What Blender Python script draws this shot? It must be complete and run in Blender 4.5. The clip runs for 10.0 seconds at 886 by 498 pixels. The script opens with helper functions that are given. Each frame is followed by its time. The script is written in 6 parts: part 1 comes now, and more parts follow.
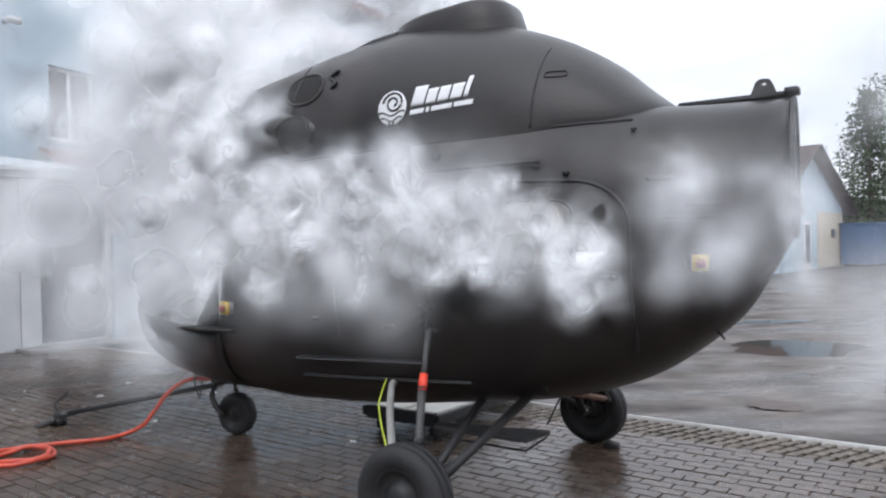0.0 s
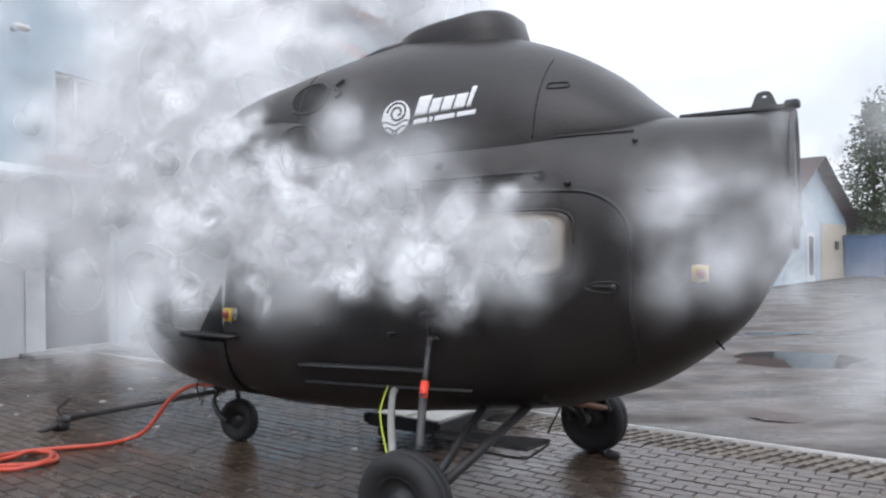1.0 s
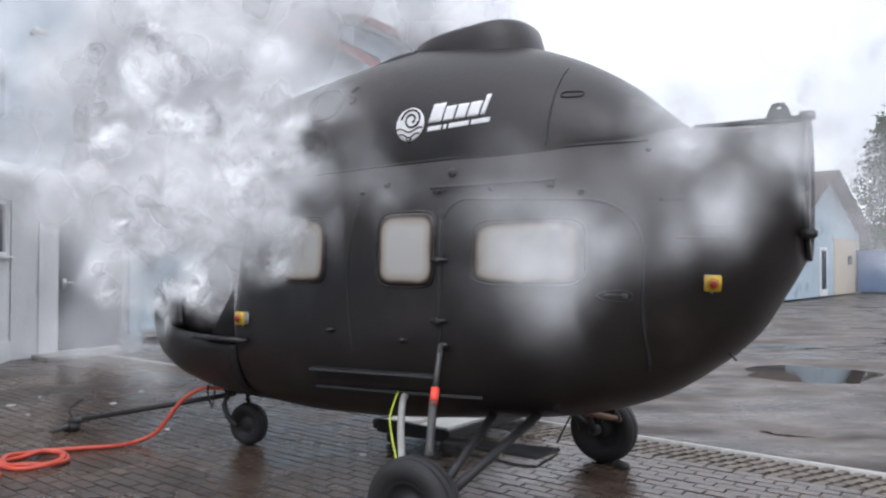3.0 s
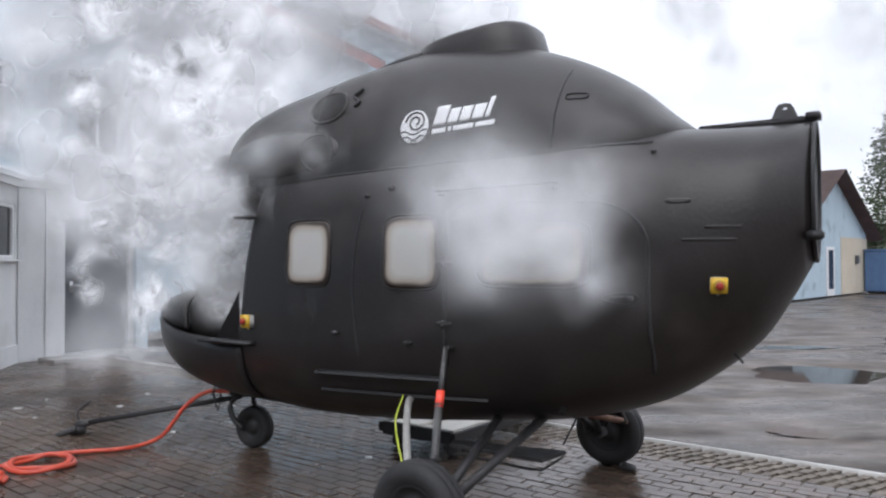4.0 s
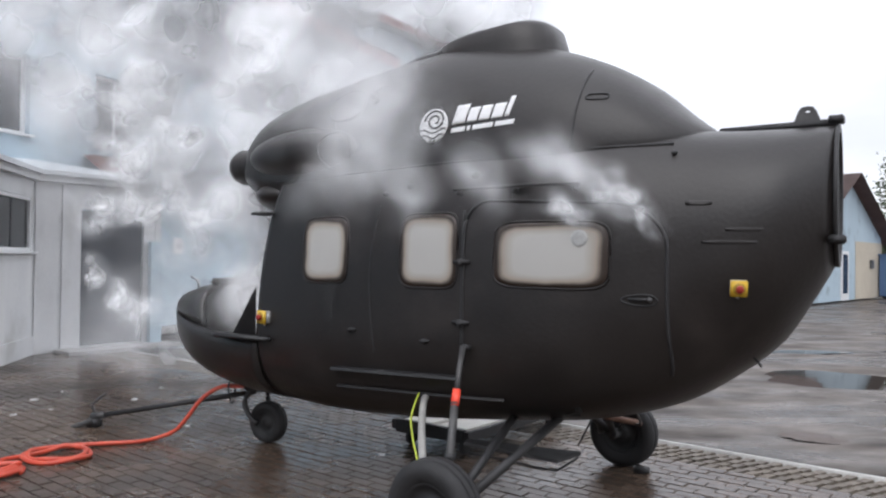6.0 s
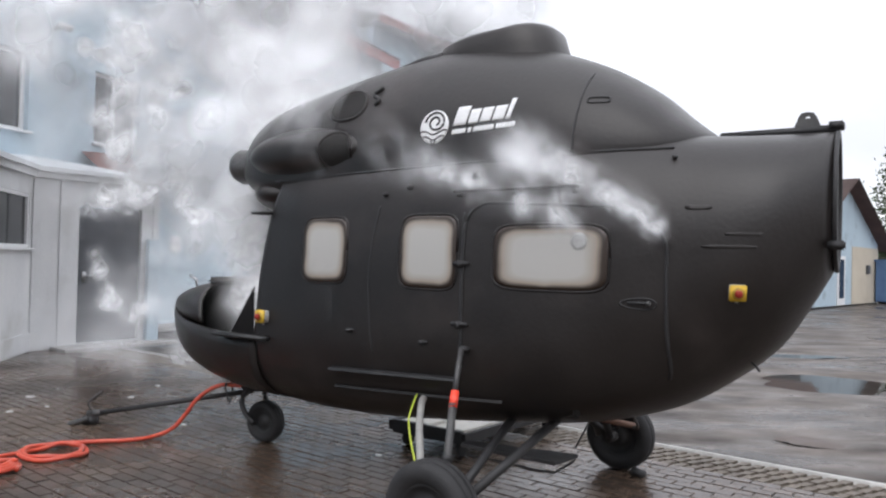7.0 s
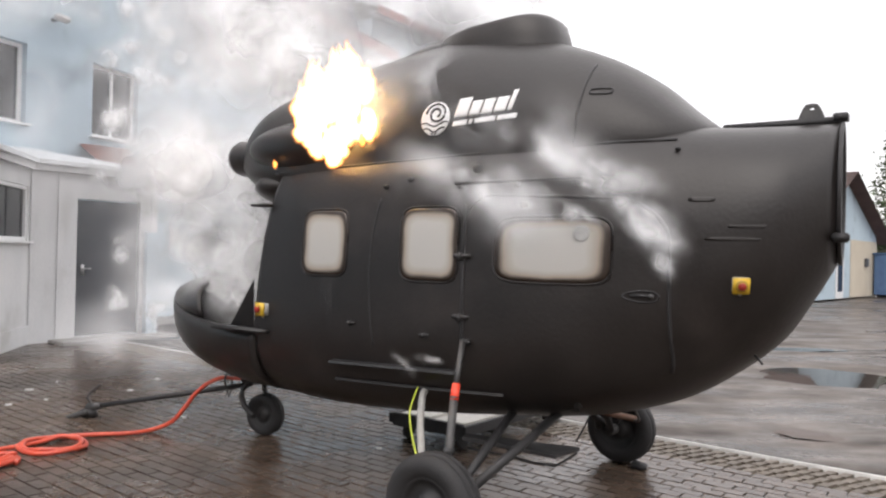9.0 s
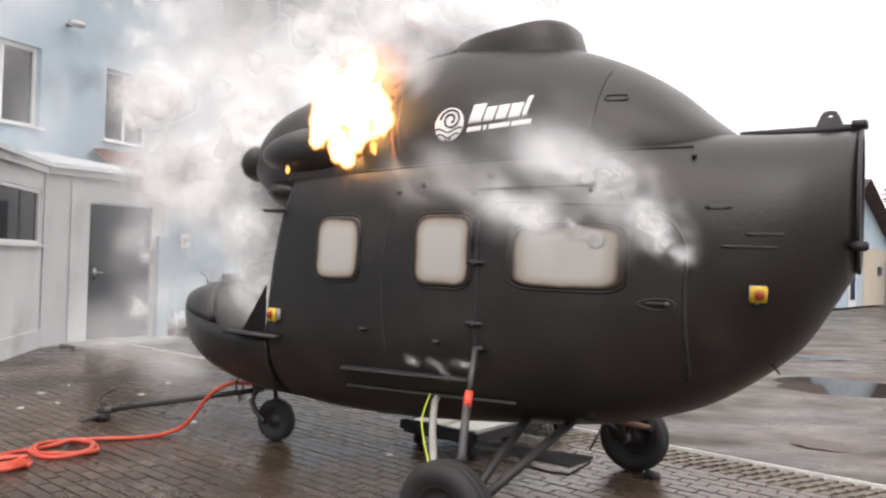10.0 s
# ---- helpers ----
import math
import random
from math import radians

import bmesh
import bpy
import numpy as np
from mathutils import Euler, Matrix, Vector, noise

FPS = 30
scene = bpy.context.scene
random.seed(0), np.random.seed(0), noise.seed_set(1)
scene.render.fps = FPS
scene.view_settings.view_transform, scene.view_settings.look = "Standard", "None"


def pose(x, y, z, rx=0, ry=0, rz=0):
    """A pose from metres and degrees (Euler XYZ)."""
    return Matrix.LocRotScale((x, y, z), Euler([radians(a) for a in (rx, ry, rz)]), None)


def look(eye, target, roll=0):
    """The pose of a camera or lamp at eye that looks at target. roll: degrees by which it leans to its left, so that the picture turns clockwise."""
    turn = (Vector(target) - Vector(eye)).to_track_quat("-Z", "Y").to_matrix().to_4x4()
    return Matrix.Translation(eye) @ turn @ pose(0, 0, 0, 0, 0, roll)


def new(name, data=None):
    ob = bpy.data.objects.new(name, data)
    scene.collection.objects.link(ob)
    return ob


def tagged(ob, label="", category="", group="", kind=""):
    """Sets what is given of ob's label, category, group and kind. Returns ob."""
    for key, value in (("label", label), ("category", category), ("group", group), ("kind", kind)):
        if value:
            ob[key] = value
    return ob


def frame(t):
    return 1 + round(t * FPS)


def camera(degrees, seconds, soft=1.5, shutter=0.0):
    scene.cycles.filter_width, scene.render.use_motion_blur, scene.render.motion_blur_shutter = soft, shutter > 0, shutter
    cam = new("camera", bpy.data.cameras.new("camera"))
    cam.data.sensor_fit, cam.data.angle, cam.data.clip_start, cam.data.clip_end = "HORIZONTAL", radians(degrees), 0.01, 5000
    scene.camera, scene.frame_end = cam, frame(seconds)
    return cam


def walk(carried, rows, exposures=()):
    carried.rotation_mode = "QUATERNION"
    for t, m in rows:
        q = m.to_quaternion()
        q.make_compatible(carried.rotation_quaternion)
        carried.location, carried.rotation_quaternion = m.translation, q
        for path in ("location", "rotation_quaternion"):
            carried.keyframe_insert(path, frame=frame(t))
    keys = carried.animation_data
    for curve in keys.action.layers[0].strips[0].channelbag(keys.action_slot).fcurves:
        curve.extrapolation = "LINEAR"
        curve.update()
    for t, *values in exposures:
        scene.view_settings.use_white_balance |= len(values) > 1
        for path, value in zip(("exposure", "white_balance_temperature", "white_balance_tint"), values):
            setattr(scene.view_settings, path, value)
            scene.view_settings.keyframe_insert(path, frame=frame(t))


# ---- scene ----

cam = camera(61.4, 10.0, soft=2.3)
CAMERA_PATH = [
    (0, pose(0.060, 0.029, 1.501, 89.53, 1.22, -2.06)),
    (0.5, pose(0.069, 0.012, 1.500, 89.86, 1.05, -1.88)),
    (1, pose(0.065, -0.003, 1.499, 90.22, 0.76, -1.81)),
    (1.5, pose(0.074, -0.003, 1.491, 90.37, 0.49, -1.57)),
    (2, pose(0.065, -0.012, 1.493, 90.49, 0.18, -1.62)),
    (2.5, pose(0.051, -0.016, 1.483, 90.76, -0.08, -1.31)),
    (4, pose(0.056, -0.008, 1.497, 90.97, 0.13, -0.62)),
    (4.5, pose(0.047, -0.006, 1.497, 90.81, -0.04, -0.36)),
    (5, pose(0.032, -0.010, 1.491, 90.80, -0.42, -0.13)),
    (5.5, pose(0.024, -0.010, 1.494, 90.82, -0.49, 0.19)),
    (7, pose(0.002, -0.015, 1.502, 90.91, -1.32, -0.04)),
    (7.5, pose(-0.000, -0.000, 1.500, 90.82, -1.50, -0.00)),
    (8, pose(-0.004, -0.000, 1.499, 90.59, -1.37, -0.30)),
    (8.5, pose(-0.005, 0.004, 1.498, 90.53, -1.42, -0.41)),
    (9, pose(-0.013, 0.010, 1.498, 90.39, -1.34, -0.16)),
    (9.5, pose(-0.026, 0.020, 1.497, 90.79, -1.08, 0.79)),
    (10, pose(-0.036, 0.028, 1.501, 90.81, -1.67, 0.55)),
]
walk(cam, CAMERA_PATH, exposures=[(0.0, 0.06, 6130, 11), (4.0, 0.06, 6180, 12), (7.5, 0.15, 6380, 12), (8.8, 0.17, 6450, 12), (9.1, 0.37, 6980, 14), (10.0, 0.37, 6980, 14)])

# ---------------------------------------------------------------- light
world = bpy.data.worlds.new("overcast_world")
scene.world = world
world.use_nodes = True
wn, wl = world.node_tree.nodes, world.node_tree.links
wn.clear()
w_out = wn.new("ShaderNodeOutputWorld")
w_bg = wn.new("ShaderNodeBackground")
w_sky = wn.new("ShaderNodeTexSky")
w_sky.sky_type, w_sky.sun_disc = "NISHITA", False
w_sky.sun_elevation, w_sky.sun_rotation = radians(46), radians(203)
w_scale = wn.new("ShaderNodeVectorMath")
w_scale.operation = "SCALE"
w_scale.inputs[3].default_value = 0.10
w_co = wn.new("ShaderNodeTexCoord")
w_map = wn.new("ShaderNodeMapping")
w_map.inputs["Scale"].default_value = (1.6, 1.6, 4.0)
w_noise = wn.new("ShaderNodeTexNoise")
w_noise.inputs["Scale"].default_value = 1.7
w_noise.inputs["Detail"].default_value = 6
w_ramp = wn.new("ShaderNodeValToRGB")
w_ramp.color_ramp.elements[0].position, w_ramp.color_ramp.elements[0].color = 0.36, (0.76, 0.775, 0.81, 1)
w_ramp.color_ramp.elements[1].position, w_ramp.color_ramp.elements[1].color = 0.62, (0.99, 1.0, 1.03, 1)
w_mix = wn.new("ShaderNodeMixRGB")
w_mix.inputs[0].default_value = 0.9
wl.new(w_co.outputs["Generated"], w_map.inputs[0])
wl.new(w_map.outputs[0], w_noise.inputs["Vector"])
wl.new(w_noise.outputs[0], w_ramp.inputs[0])
wl.new(w_sky.outputs[0], w_scale.inputs[0])
wl.new(w_scale.outputs[0], w_mix.inputs[1])
wl.new(w_ramp.outputs[0], w_mix.inputs[2])
# an overcast dome: more than twice as bright overhead as at the horizon
w_sep, w_up, w_dome = wn.new("ShaderNodeSeparateXYZ"), wn.new("ShaderNodeMapRange"), wn.new("ShaderNodeVectorMath")
w_up.inputs[1].default_value, w_up.inputs[2].default_value = 0.0, 1.0
w_up.inputs[3].default_value, w_up.inputs[4].default_value = 1.0, 2.3
w_dome.operation = "SCALE"
wl.new(w_co.outputs["Generated"], w_sep.inputs[0])
wl.new(w_sep.outputs["Z"], w_up.inputs[0])
wl.new(w_mix.outputs[0], w_dome.inputs[0])
wl.new(w_up.outputs[0], w_dome.inputs[3])
wl.new(w_dome.outputs[0], w_bg.inputs[0])
w_bg.inputs[1].default_value = 1.0
wl.new(w_bg.outputs[0], w_out.inputs[0])
scene.cycles.transparent_max_bounces = 128
scene.cycles.max_bounces, scene.cycles.diffuse_bounces = 6, 3

sun = new("sun", bpy.data.lights.new("sun", "SUN"))
sun.data.energy, sun.data.angle, sun.data.color = 0.7, radians(40), (1.0, 0.97, 0.93)
sun.matrix_world = look((-6, -9, 16), (0, 5, 0))


# ---------------------------------------------------------------- materials
def material(name):
    m = bpy.data.materials.new(name)
    m.use_nodes = True
    m.node_tree.nodes.clear()
    return m, m.node_tree.nodes, m.node_tree.links


def surface(name, dark, light, scale=6.0, rough=(0.5, 0.7), metal=0.0, bump=0.15, fine=60.0, coat=0.0,
            stain=None, stain_scale=1.2, island=0.0, objects=0.0, stretch=(1, 1, 1), spec=0.5, depth=0.01, stain_at=(0.55, 0.7)):
    """A worn surface: two noises mix the colour, a fine one gives relief."""
    m, n, l = material(name)
    out, bsdf = n.new("ShaderNodeOutputMaterial"), n.new("ShaderNodeBsdfPrincipled")
    co, mp = n.new("ShaderNodeTexCoord"), n.new("ShaderNodeMapping")
    mp.inputs["Scale"].default_value = stretch
    l.new(co.outputs["Object"], mp.inputs[0])
    big, small = n.new("ShaderNodeTexNoise"), n.new("ShaderNodeTexNoise")
    big.inputs["Scale"].default_value, big.inputs["Detail"].default_value = scale, 6
    big.inputs["Roughness"].default_value = 0.65
    small.inputs["Scale"].default_value, small.inputs["Detail"].default_value = fine, 4
    l.new(mp.outputs[0], big.inputs["Vector"])
    l.new(mp.outputs[0], small.inputs["Vector"])
    ramp = n.new("ShaderNodeValToRGB")
    ramp.color_ramp.elements[0].position, ramp.color_ramp.elements[1].position = 0.32, 0.68
    ramp.color_ramp.elements[0].color, ramp.color_ramp.elements[1].color = (*dark, 1), (*light, 1)
    l.new(big.outputs[0], ramp.inputs[0])
    col = ramp.outputs[0]
    grain = n.new("ShaderNodeMixRGB")
    grain.blend_type = "OVERLAY"
    grain.inputs[0].default_value = 0.25
    l.new(col, grain.inputs[1])
    l.new(small.outputs[0], grain.inputs[2])
    col = grain.outputs[0]
    if stain:
        sn, sr = n.new("ShaderNodeTexNoise"), n.new("ShaderNodeMapRange")
        sn.inputs["Scale"].default_value, sn.inputs["Detail"].default_value = stain_scale, 7
        sr.inputs[1].default_value, sr.inputs[2].default_value = stain_at
        l.new(co.outputs["Object"], sn.inputs["Vector"])
        l.new(sn.outputs[0], sr.inputs[0])
        mx = n.new("ShaderNodeMixRGB")
        mx.inputs[2].default_value = (*stain, 1)
        l.new(sr.outputs[0], mx.inputs[0])
        l.new(col, mx.inputs[1])
        col = mx.outputs[0]
    for amount, node, socket in ((island, "ShaderNodeNewGeometry", "Random Per Island"), (objects, "ShaderNodeObjectInfo", "Random")):
        if amount:
            src, mr, hsv = n.new(node), n.new("ShaderNodeMapRange"), n.new("ShaderNodeHueSaturation")
            mr.inputs[3].default_value, mr.inputs[4].default_value = 1 - amount, 1 + amount
            l.new(src.outputs[socket], mr.inputs[0])
            l.new(mr.outputs[0], hsv.inputs["Value"])
            l.new(col, hsv.inputs["Color"])
            col = hsv.outputs[0]
    l.new(col, bsdf.inputs["Base Color"])
    rr = n.new("ShaderNodeMapRange")
    rr.inputs[1].default_value, rr.inputs[2].default_value = 0.3, 0.7
    rr.inputs[3].default_value, rr.inputs[4].default_value = rough
    l.new(big.outputs[0], rr.inputs[0])
    l.new(rr.outputs[0], bsdf.inputs["Roughness"])
    bsdf.inputs["Metallic"].default_value = metal
    bsdf.inputs["Coat Weight"].default_value = coat
    bsdf.inputs["Coat Roughness"].default_value = 0.35
    bsdf.inputs["Specular IOR Level"].default_value = spec
    if bump:
        bp = n.new("ShaderNodeBump")
        bp.inputs["Strength"].default_value, bp.inputs["Distance"].default_value = bump, depth
        l.new(small.outputs[0], bp.inputs["Height"])
        l.new(bp.outputs[0], bsdf.inputs["Normal"])
    l.new(bsdf.outputs[0], out.inputs[0])
    return m


HULL = surface("matte_black_paint", (0.0115, 0.0094, 0.0087), (0.0195, 0.016, 0.0148), 2.2, (0.30, 0.46), bump=0.12, fine=45,
               stain=(0.033, 0.027, 0.025), stain_scale=1.6, spec=0.5)
BLACK = surface("black_steel", (0.016, 0.016, 0.017), (0.03, 0.029, 0.03), 8, (0.45, 0.65), bump=0.1)
SOOT = surface("sooty_interior", (0.012, 0.012, 0.012), (0.03, 0.028, 0.026), 6, (0.8, 0.95), bump=0.2)
RUBBER = surface("worn_rubber", (0.014, 0.014, 0.015), (0.032, 0.031, 0.032), 9, (0.6, 0.85), bump=0.25, fine=90)
STEEL = surface("grey_painted_steel", (0.055, 0.054, 0.055), (0.10, 0.098, 0.096), 9, (0.35, 0.6), metal=0.3, bump=0.08)
ALLOY = surface("bare_alloy", (0.35, 0.35, 0.36), (0.55, 0.55, 0.55), 14, (0.3, 0.5), metal=0.9, bump=0.08)
RUST = surface("rusty_steel", (0.07, 0.03, 0.018), (0.16, 0.075, 0.04), 14, (0.6, 0.85), metal=0.1, bump=0.3)
YELLOW = surface("yellow_plastic", (0.62, 0.40, 0.03), (0.75, 0.48, 0.04), 12, (0.4, 0.5), bump=0.03)
BRASS = surface("dull_yellow_collar", (0.34, 0.20, 0.02), (0.42, 0.26, 0.03), 12, (0.4, 0.5), bump=0.02)
RED = surface("red_plastic", (0.26, 0.018, 0.012), (0.36, 0.03, 0.02), 12, (0.3, 0.45), bump=0.03)
ORANGE = surface("orange_tape", (0.85, 0.065, 0.035), (0.98, 0.11, 0.06), 12, (0.4, 0.5), bump=0.02)
HOSE = surface("orange_red_hose", (0.50, 0.055, 0.03), (0.66, 0.09, 0.04), 10, (0.3, 0.45), bump=0.04, coat=0.3)
CABLE = surface("yellow_green_cable", (0.42, 0.50, 0.05), (0.55, 0.62, 0.08), 30, (0.4, 0.5), bump=0.03)
PVC = surface("grey_plastic_pipe", (0.28, 0.275, 0.26), (0.40, 0.39, 0.37), 10, (0.4, 0.5), bump=0.04)
WHITE = surface("white_vinyl", (0.78, 0.78, 0.78), (0.86, 0.86, 0.86), 10, (0.4, 0.5), bump=0.02)
PANEL = surface("off_white_panel", (0.62, 0.63, 0.64), (0.74, 0.74, 0.74), 1.5, (0.45, 0.6), bump=0.04, stain=(0.54, 0.54, 0.53), stretch=(1, 1, 0.3))
FRAME = surface("white_window_frame", (0.74, 0.75, 0.76), (0.82, 0.82, 0.82), 10, (0.3, 0.45), bump=0.02)
BLUE = surface("pale_blue_wall", (0.40, 0.50, 0.57), (0.47, 0.575, 0.64), 1.1, (0.6, 0.8), bump=0.12, fine=80, stain=(0.30, 0.37, 0.42), stretch=(1, 1, 0.5))
BEIGE = surface("beige_plaster", (0.50, 0.44, 0.35), (0.58, 0.52, 0.42), 1.2, (0.8, 0.9), bump=0.15)
DOORGREY = surface("dark_grey_door", (0.07, 0.075, 0.085), (0.10, 0.105, 0.115), 3, (0.4, 0.55), bump=0.04)
REDMETAL = surface("red_roof_sheet", (0.26, 0.045, 0.035), (0.36, 0.07, 0.055), 3, (0.4, 0.6), bump=0.05)
ROOFRED = surface("red_brown_roof", (0.20, 0.07, 0.055), (0.29, 0.11, 0.085), 3, (0.6, 0.8), bump=0.15)
ROOFGREY = surface("weathered_roof", (0.11, 0.075, 0.07), (0.17, 0.12, 0.11), 2, (0.7, 0.9), bump=0.25, fine=20)
LIGHTROOF = surface("light_roof_sheet", (0.62, 0.64, 0.66), (0.75, 0.77, 0.78), 2, (0.3, 0.5), bump=0.05)
CONCRETE = surface("worn_concrete", (0.25, 0.245, 0.235), (0.36, 0.35, 0.335), 3, (0.7, 0.9), bump=0.25, fine=50)
PAVER = surface("wet_paver", (0.058, 0.039, 0.028), (0.135, 0.098, 0.073), 1.1, (0.08, 0.46), bump=0.18, fine=70, island=0.22, stain=(0.055, 0.042, 0.034), stain_scale=0.55, stain_at=(0.48, 0.62))
PAVER_ONE = surface("wet_paver_single", (0.058, 0.039, 0.028), (0.135, 0.098, 0.073), 1.1, (0.08, 0.46), bump=0.18, fine=70, objects=0.22)
JOINT = surface("joint_sand", (0.05, 0.041, 0.034), (0.10, 0.083, 0.07), 20, (0.5, 0.9), bump=0.3)
GRIDPAVER = surface("grid_paver", (0.105, 0.085, 0.067), (0.17, 0.143, 0.114), 3, (0.5, 0.8), bump=0.3, island=0.15)
GRASSJOINT = surface("mossy_soil", (0.05, 0.048, 0.03), (0.09, 0.08, 0.05), 25, (0.8, 0.95), bump=0.4)
MUD = surface("wet_mud", (0.05, 0.032, 0.024), (0.085, 0.058, 0.045), 4, (0.35, 0.6), bump=0.2)
PALESTONE = surface("pale_kerb_stone", (0.42, 0.41, 0.39), (0.58, 0.57, 0.54), 4, (0.6, 0.85), bump=0.2)
CHANNEL = surface("dark_wet_asphalt", (0.022, 0.02, 0.019), (0.05, 0.046, 0.043), 3, (0.7, 0.9), bump=0.4, fine=70, spec=0.2)
BLUEBOX = surface("blue_container_paint", (0.07, 0.13, 0.26), (0.10, 0.18, 0.33), 3, (0.5, 0.7), bump=0.1)
WOOD = surface("pale_wet_timber", (0.46, 0.44, 0.40), (0.60, 0.58, 0.53), 5, (0.4, 0.6), bump=0.2, stretch=(1, 8, 8))
BARK = surface("bark", (0.06, 0.05, 0.04), (0.13, 0.11, 0.09), 8, (0.8, 0.95), bump=0.5)
LEAF = surface("conifer_leaf", (0.035, 0.055, 0.025), (0.075, 0.105, 0.05), 4, (0.6, 0.8), bump=0.0, island=0.35)
FARGREEN = surface("distant_green", (0.045, 0.06, 0.035), (0.09, 0.11, 0.06), 0.6, (0.8, 0.95), bump=0.3, island=0.3)


def make_yard():
    """Worn wet asphalt: smooth wet films, damp dark patches and dry pale grit, drawn out along the wheel tracks."""
    m, n, l = material("wet_asphalt")
    out, bsdf = n.new("ShaderNodeOutputMaterial"), n.new("ShaderNodeBsdfPrincipled")
    co, mp = n.new("ShaderNodeTexCoord"), n.new("ShaderNodeMapping")
    mp.inputs["Rotation"].default_value = (0, 0, radians(-20))
    mp.inputs["Scale"].default_value = (0.55, 1.25, 1)
    l.new(co.outputs["Object"], mp.inputs[0])
    film, patch_, grit = (n.new("ShaderNodeTexNoise") for _ in range(3))
    for node, s, d, r in ((film, 0.8, 8, 0.62), (patch_, 2.1, 7, 0.6), (grit, 60, 4, 0.5)):
        node.inputs["Scale"].default_value, node.inputs["Detail"].default_value, node.inputs["Roughness"].default_value = s, d, r
        l.new((co.outputs["Object"] if node is grit else mp.outputs[0]), node.inputs["Vector"])
    ramp = n.new("ShaderNodeValToRGB")
    e = ramp.color_ramp.elements
    e[0].position, e[0].color = 0.34, (0.028, 0.021, 0.018, 1)
    e[1].position, e[1].color = 0.66, (0.145, 0.122, 0.106, 1)
    k = e.new(0.48)
    k.color = (0.072, 0.06, 0.051, 1)
    l.new(patch_.outputs[0], ramp.inputs[0])
    over = n.new("ShaderNodeMixRGB")
    over.blend_type = "OVERLAY"
    over.inputs[0].default_value = 0.5
    l.new(ramp.outputs[0], over.inputs[1])
    l.new(grit.outputs[0], over.inputs[2])
    l.new(over.outputs[0], bsdf.inputs["Base Color"])
    rr = n.new("ShaderNodeMapRange")
    rr.inputs[1].default_value, rr.inputs[2].default_value, rr.inputs[3].default_value, rr.inputs[4].default_value = 0.40, 0.60, 0.18, 0.75
    l.new(film.outputs[0], rr.inputs[0])
    l.new(rr.outputs[0], bsdf.inputs["Roughness"])
    lay = n.new("ShaderNodeMath")
    lay.operation = "MULTIPLY_ADD"
    lay.inputs[1].default_value = 0.25
    l.new(grit.outputs[0], lay.inputs[0])
    l.new(patch_.outputs[0], lay.inputs[2])
    bp = n.new("ShaderNodeBump")
    bsdf.inputs["Specular IOR Level"].default_value = 0.38
    bp.inputs["Strength"].default_value, bp.inputs["Distance"].default_value = 0.45, 0.03
    l.new(lay.outputs[0], bp.inputs["Height"])
    l.new(bp.outputs[0], bsdf.inputs["Normal"])
    l.new(bsdf.outputs[0], out.inputs[0])
    return m


YARD = make_yard()


def make_water():
    m, n, l = material("puddle_water")
    out, bsdf = n.new("ShaderNodeOutputMaterial"), n.new("ShaderNodeBsdfPrincipled")
    bsdf.inputs["Base Color"].default_value = (0.05, 0.045, 0.04, 1)
    bsdf.inputs["Roughness"].default_value = 0.03
    bsdf.inputs["Specular IOR Level"].default_value = 0.6
    co, a, bp = n.new("ShaderNodeTexCoord"), n.new("ShaderNodeTexNoise"), n.new("ShaderNodeBump")
    a.inputs["Scale"].default_value = 7
    bp.inputs["Strength"].default_value, bp.inputs["Distance"].default_value = 0.05, 0.01
    l.new(co.outputs["Object"], a.inputs["Vector"])
    l.new(a.outputs[0], bp.inputs["Height"])
    l.new(bp.outputs[0], bsdf.inputs["Normal"])
    l.new(bsdf.outputs[0], out.inputs[0])
    return m


WATER = make_water()


def make_glass(name, colour, rough):
    m, n, l = material(name)
    out, bsdf = n.new("ShaderNodeOutputMaterial"), n.new("ShaderNodeBsdfPrincipled")
    bsdf.inputs["Base Color"].default_value = (*colour, 1)
    bsdf.inputs["Roughness"].default_value = rough
    bsdf.inputs["Specular IOR Level"].default_value = 0.8
    l.new(bsdf.outputs[0], out.inputs[0])
    return m


DARKGLASS = make_glass("dark_window_glass", (0.02, 0.024, 0.028), 0.05)


def make_pane():
    """Frosted acrylic, scorched brown towards its rim."""
    m, n, l = material("frosted_scorched_pane")
    out, bsdf = n.new("ShaderNodeOutputMaterial"), n.new("ShaderNodeBsdfPrincipled")
    uv, noise_, mr, mix = n.new("ShaderNodeUVMap"), n.new("ShaderNodeTexNoise"), n.new("ShaderNodeMapRange"), n.new("ShaderNodeValToRGB")
    co = n.new("ShaderNodeTexCoord")
    noise_.inputs["Scale"].default_value, noise_.inputs["Detail"].default_value = 5, 4
    l.new(co.outputs["Object"], noise_.inputs["Vector"])
    sep, add = n.new("ShaderNodeSeparateXYZ"), n.new("ShaderNodeMath")
    l.new(uv.outputs[0], sep.inputs[0])
    add.operation = "MULTIPLY_ADD"
    add.inputs[1].default_value = 0.16
    l.new(noise_.outputs[0], add.inputs[0])
    l.new(sep.outputs[0], add.inputs[2])
    e = mix.color_ramp.elements
    e[0].position, e[0].color = 0.70, (0.44, 0.43, 0.405, 1)
    e[1].position, e[1].color = 1.05, (0.035, 0.024, 0.018, 1)
    k = e.new(0.90)
    k.color = (0.33, 0.285, 0.235, 1)
    l.new(add.outputs[0], mix.inputs[0])
    l.new(mix.outputs[0], bsdf.inputs["Base Color"])
    bsdf.inputs["Roughness"].default_value = 0.35
    l.new(bsdf.outputs[0], out.inputs[0])
    return m


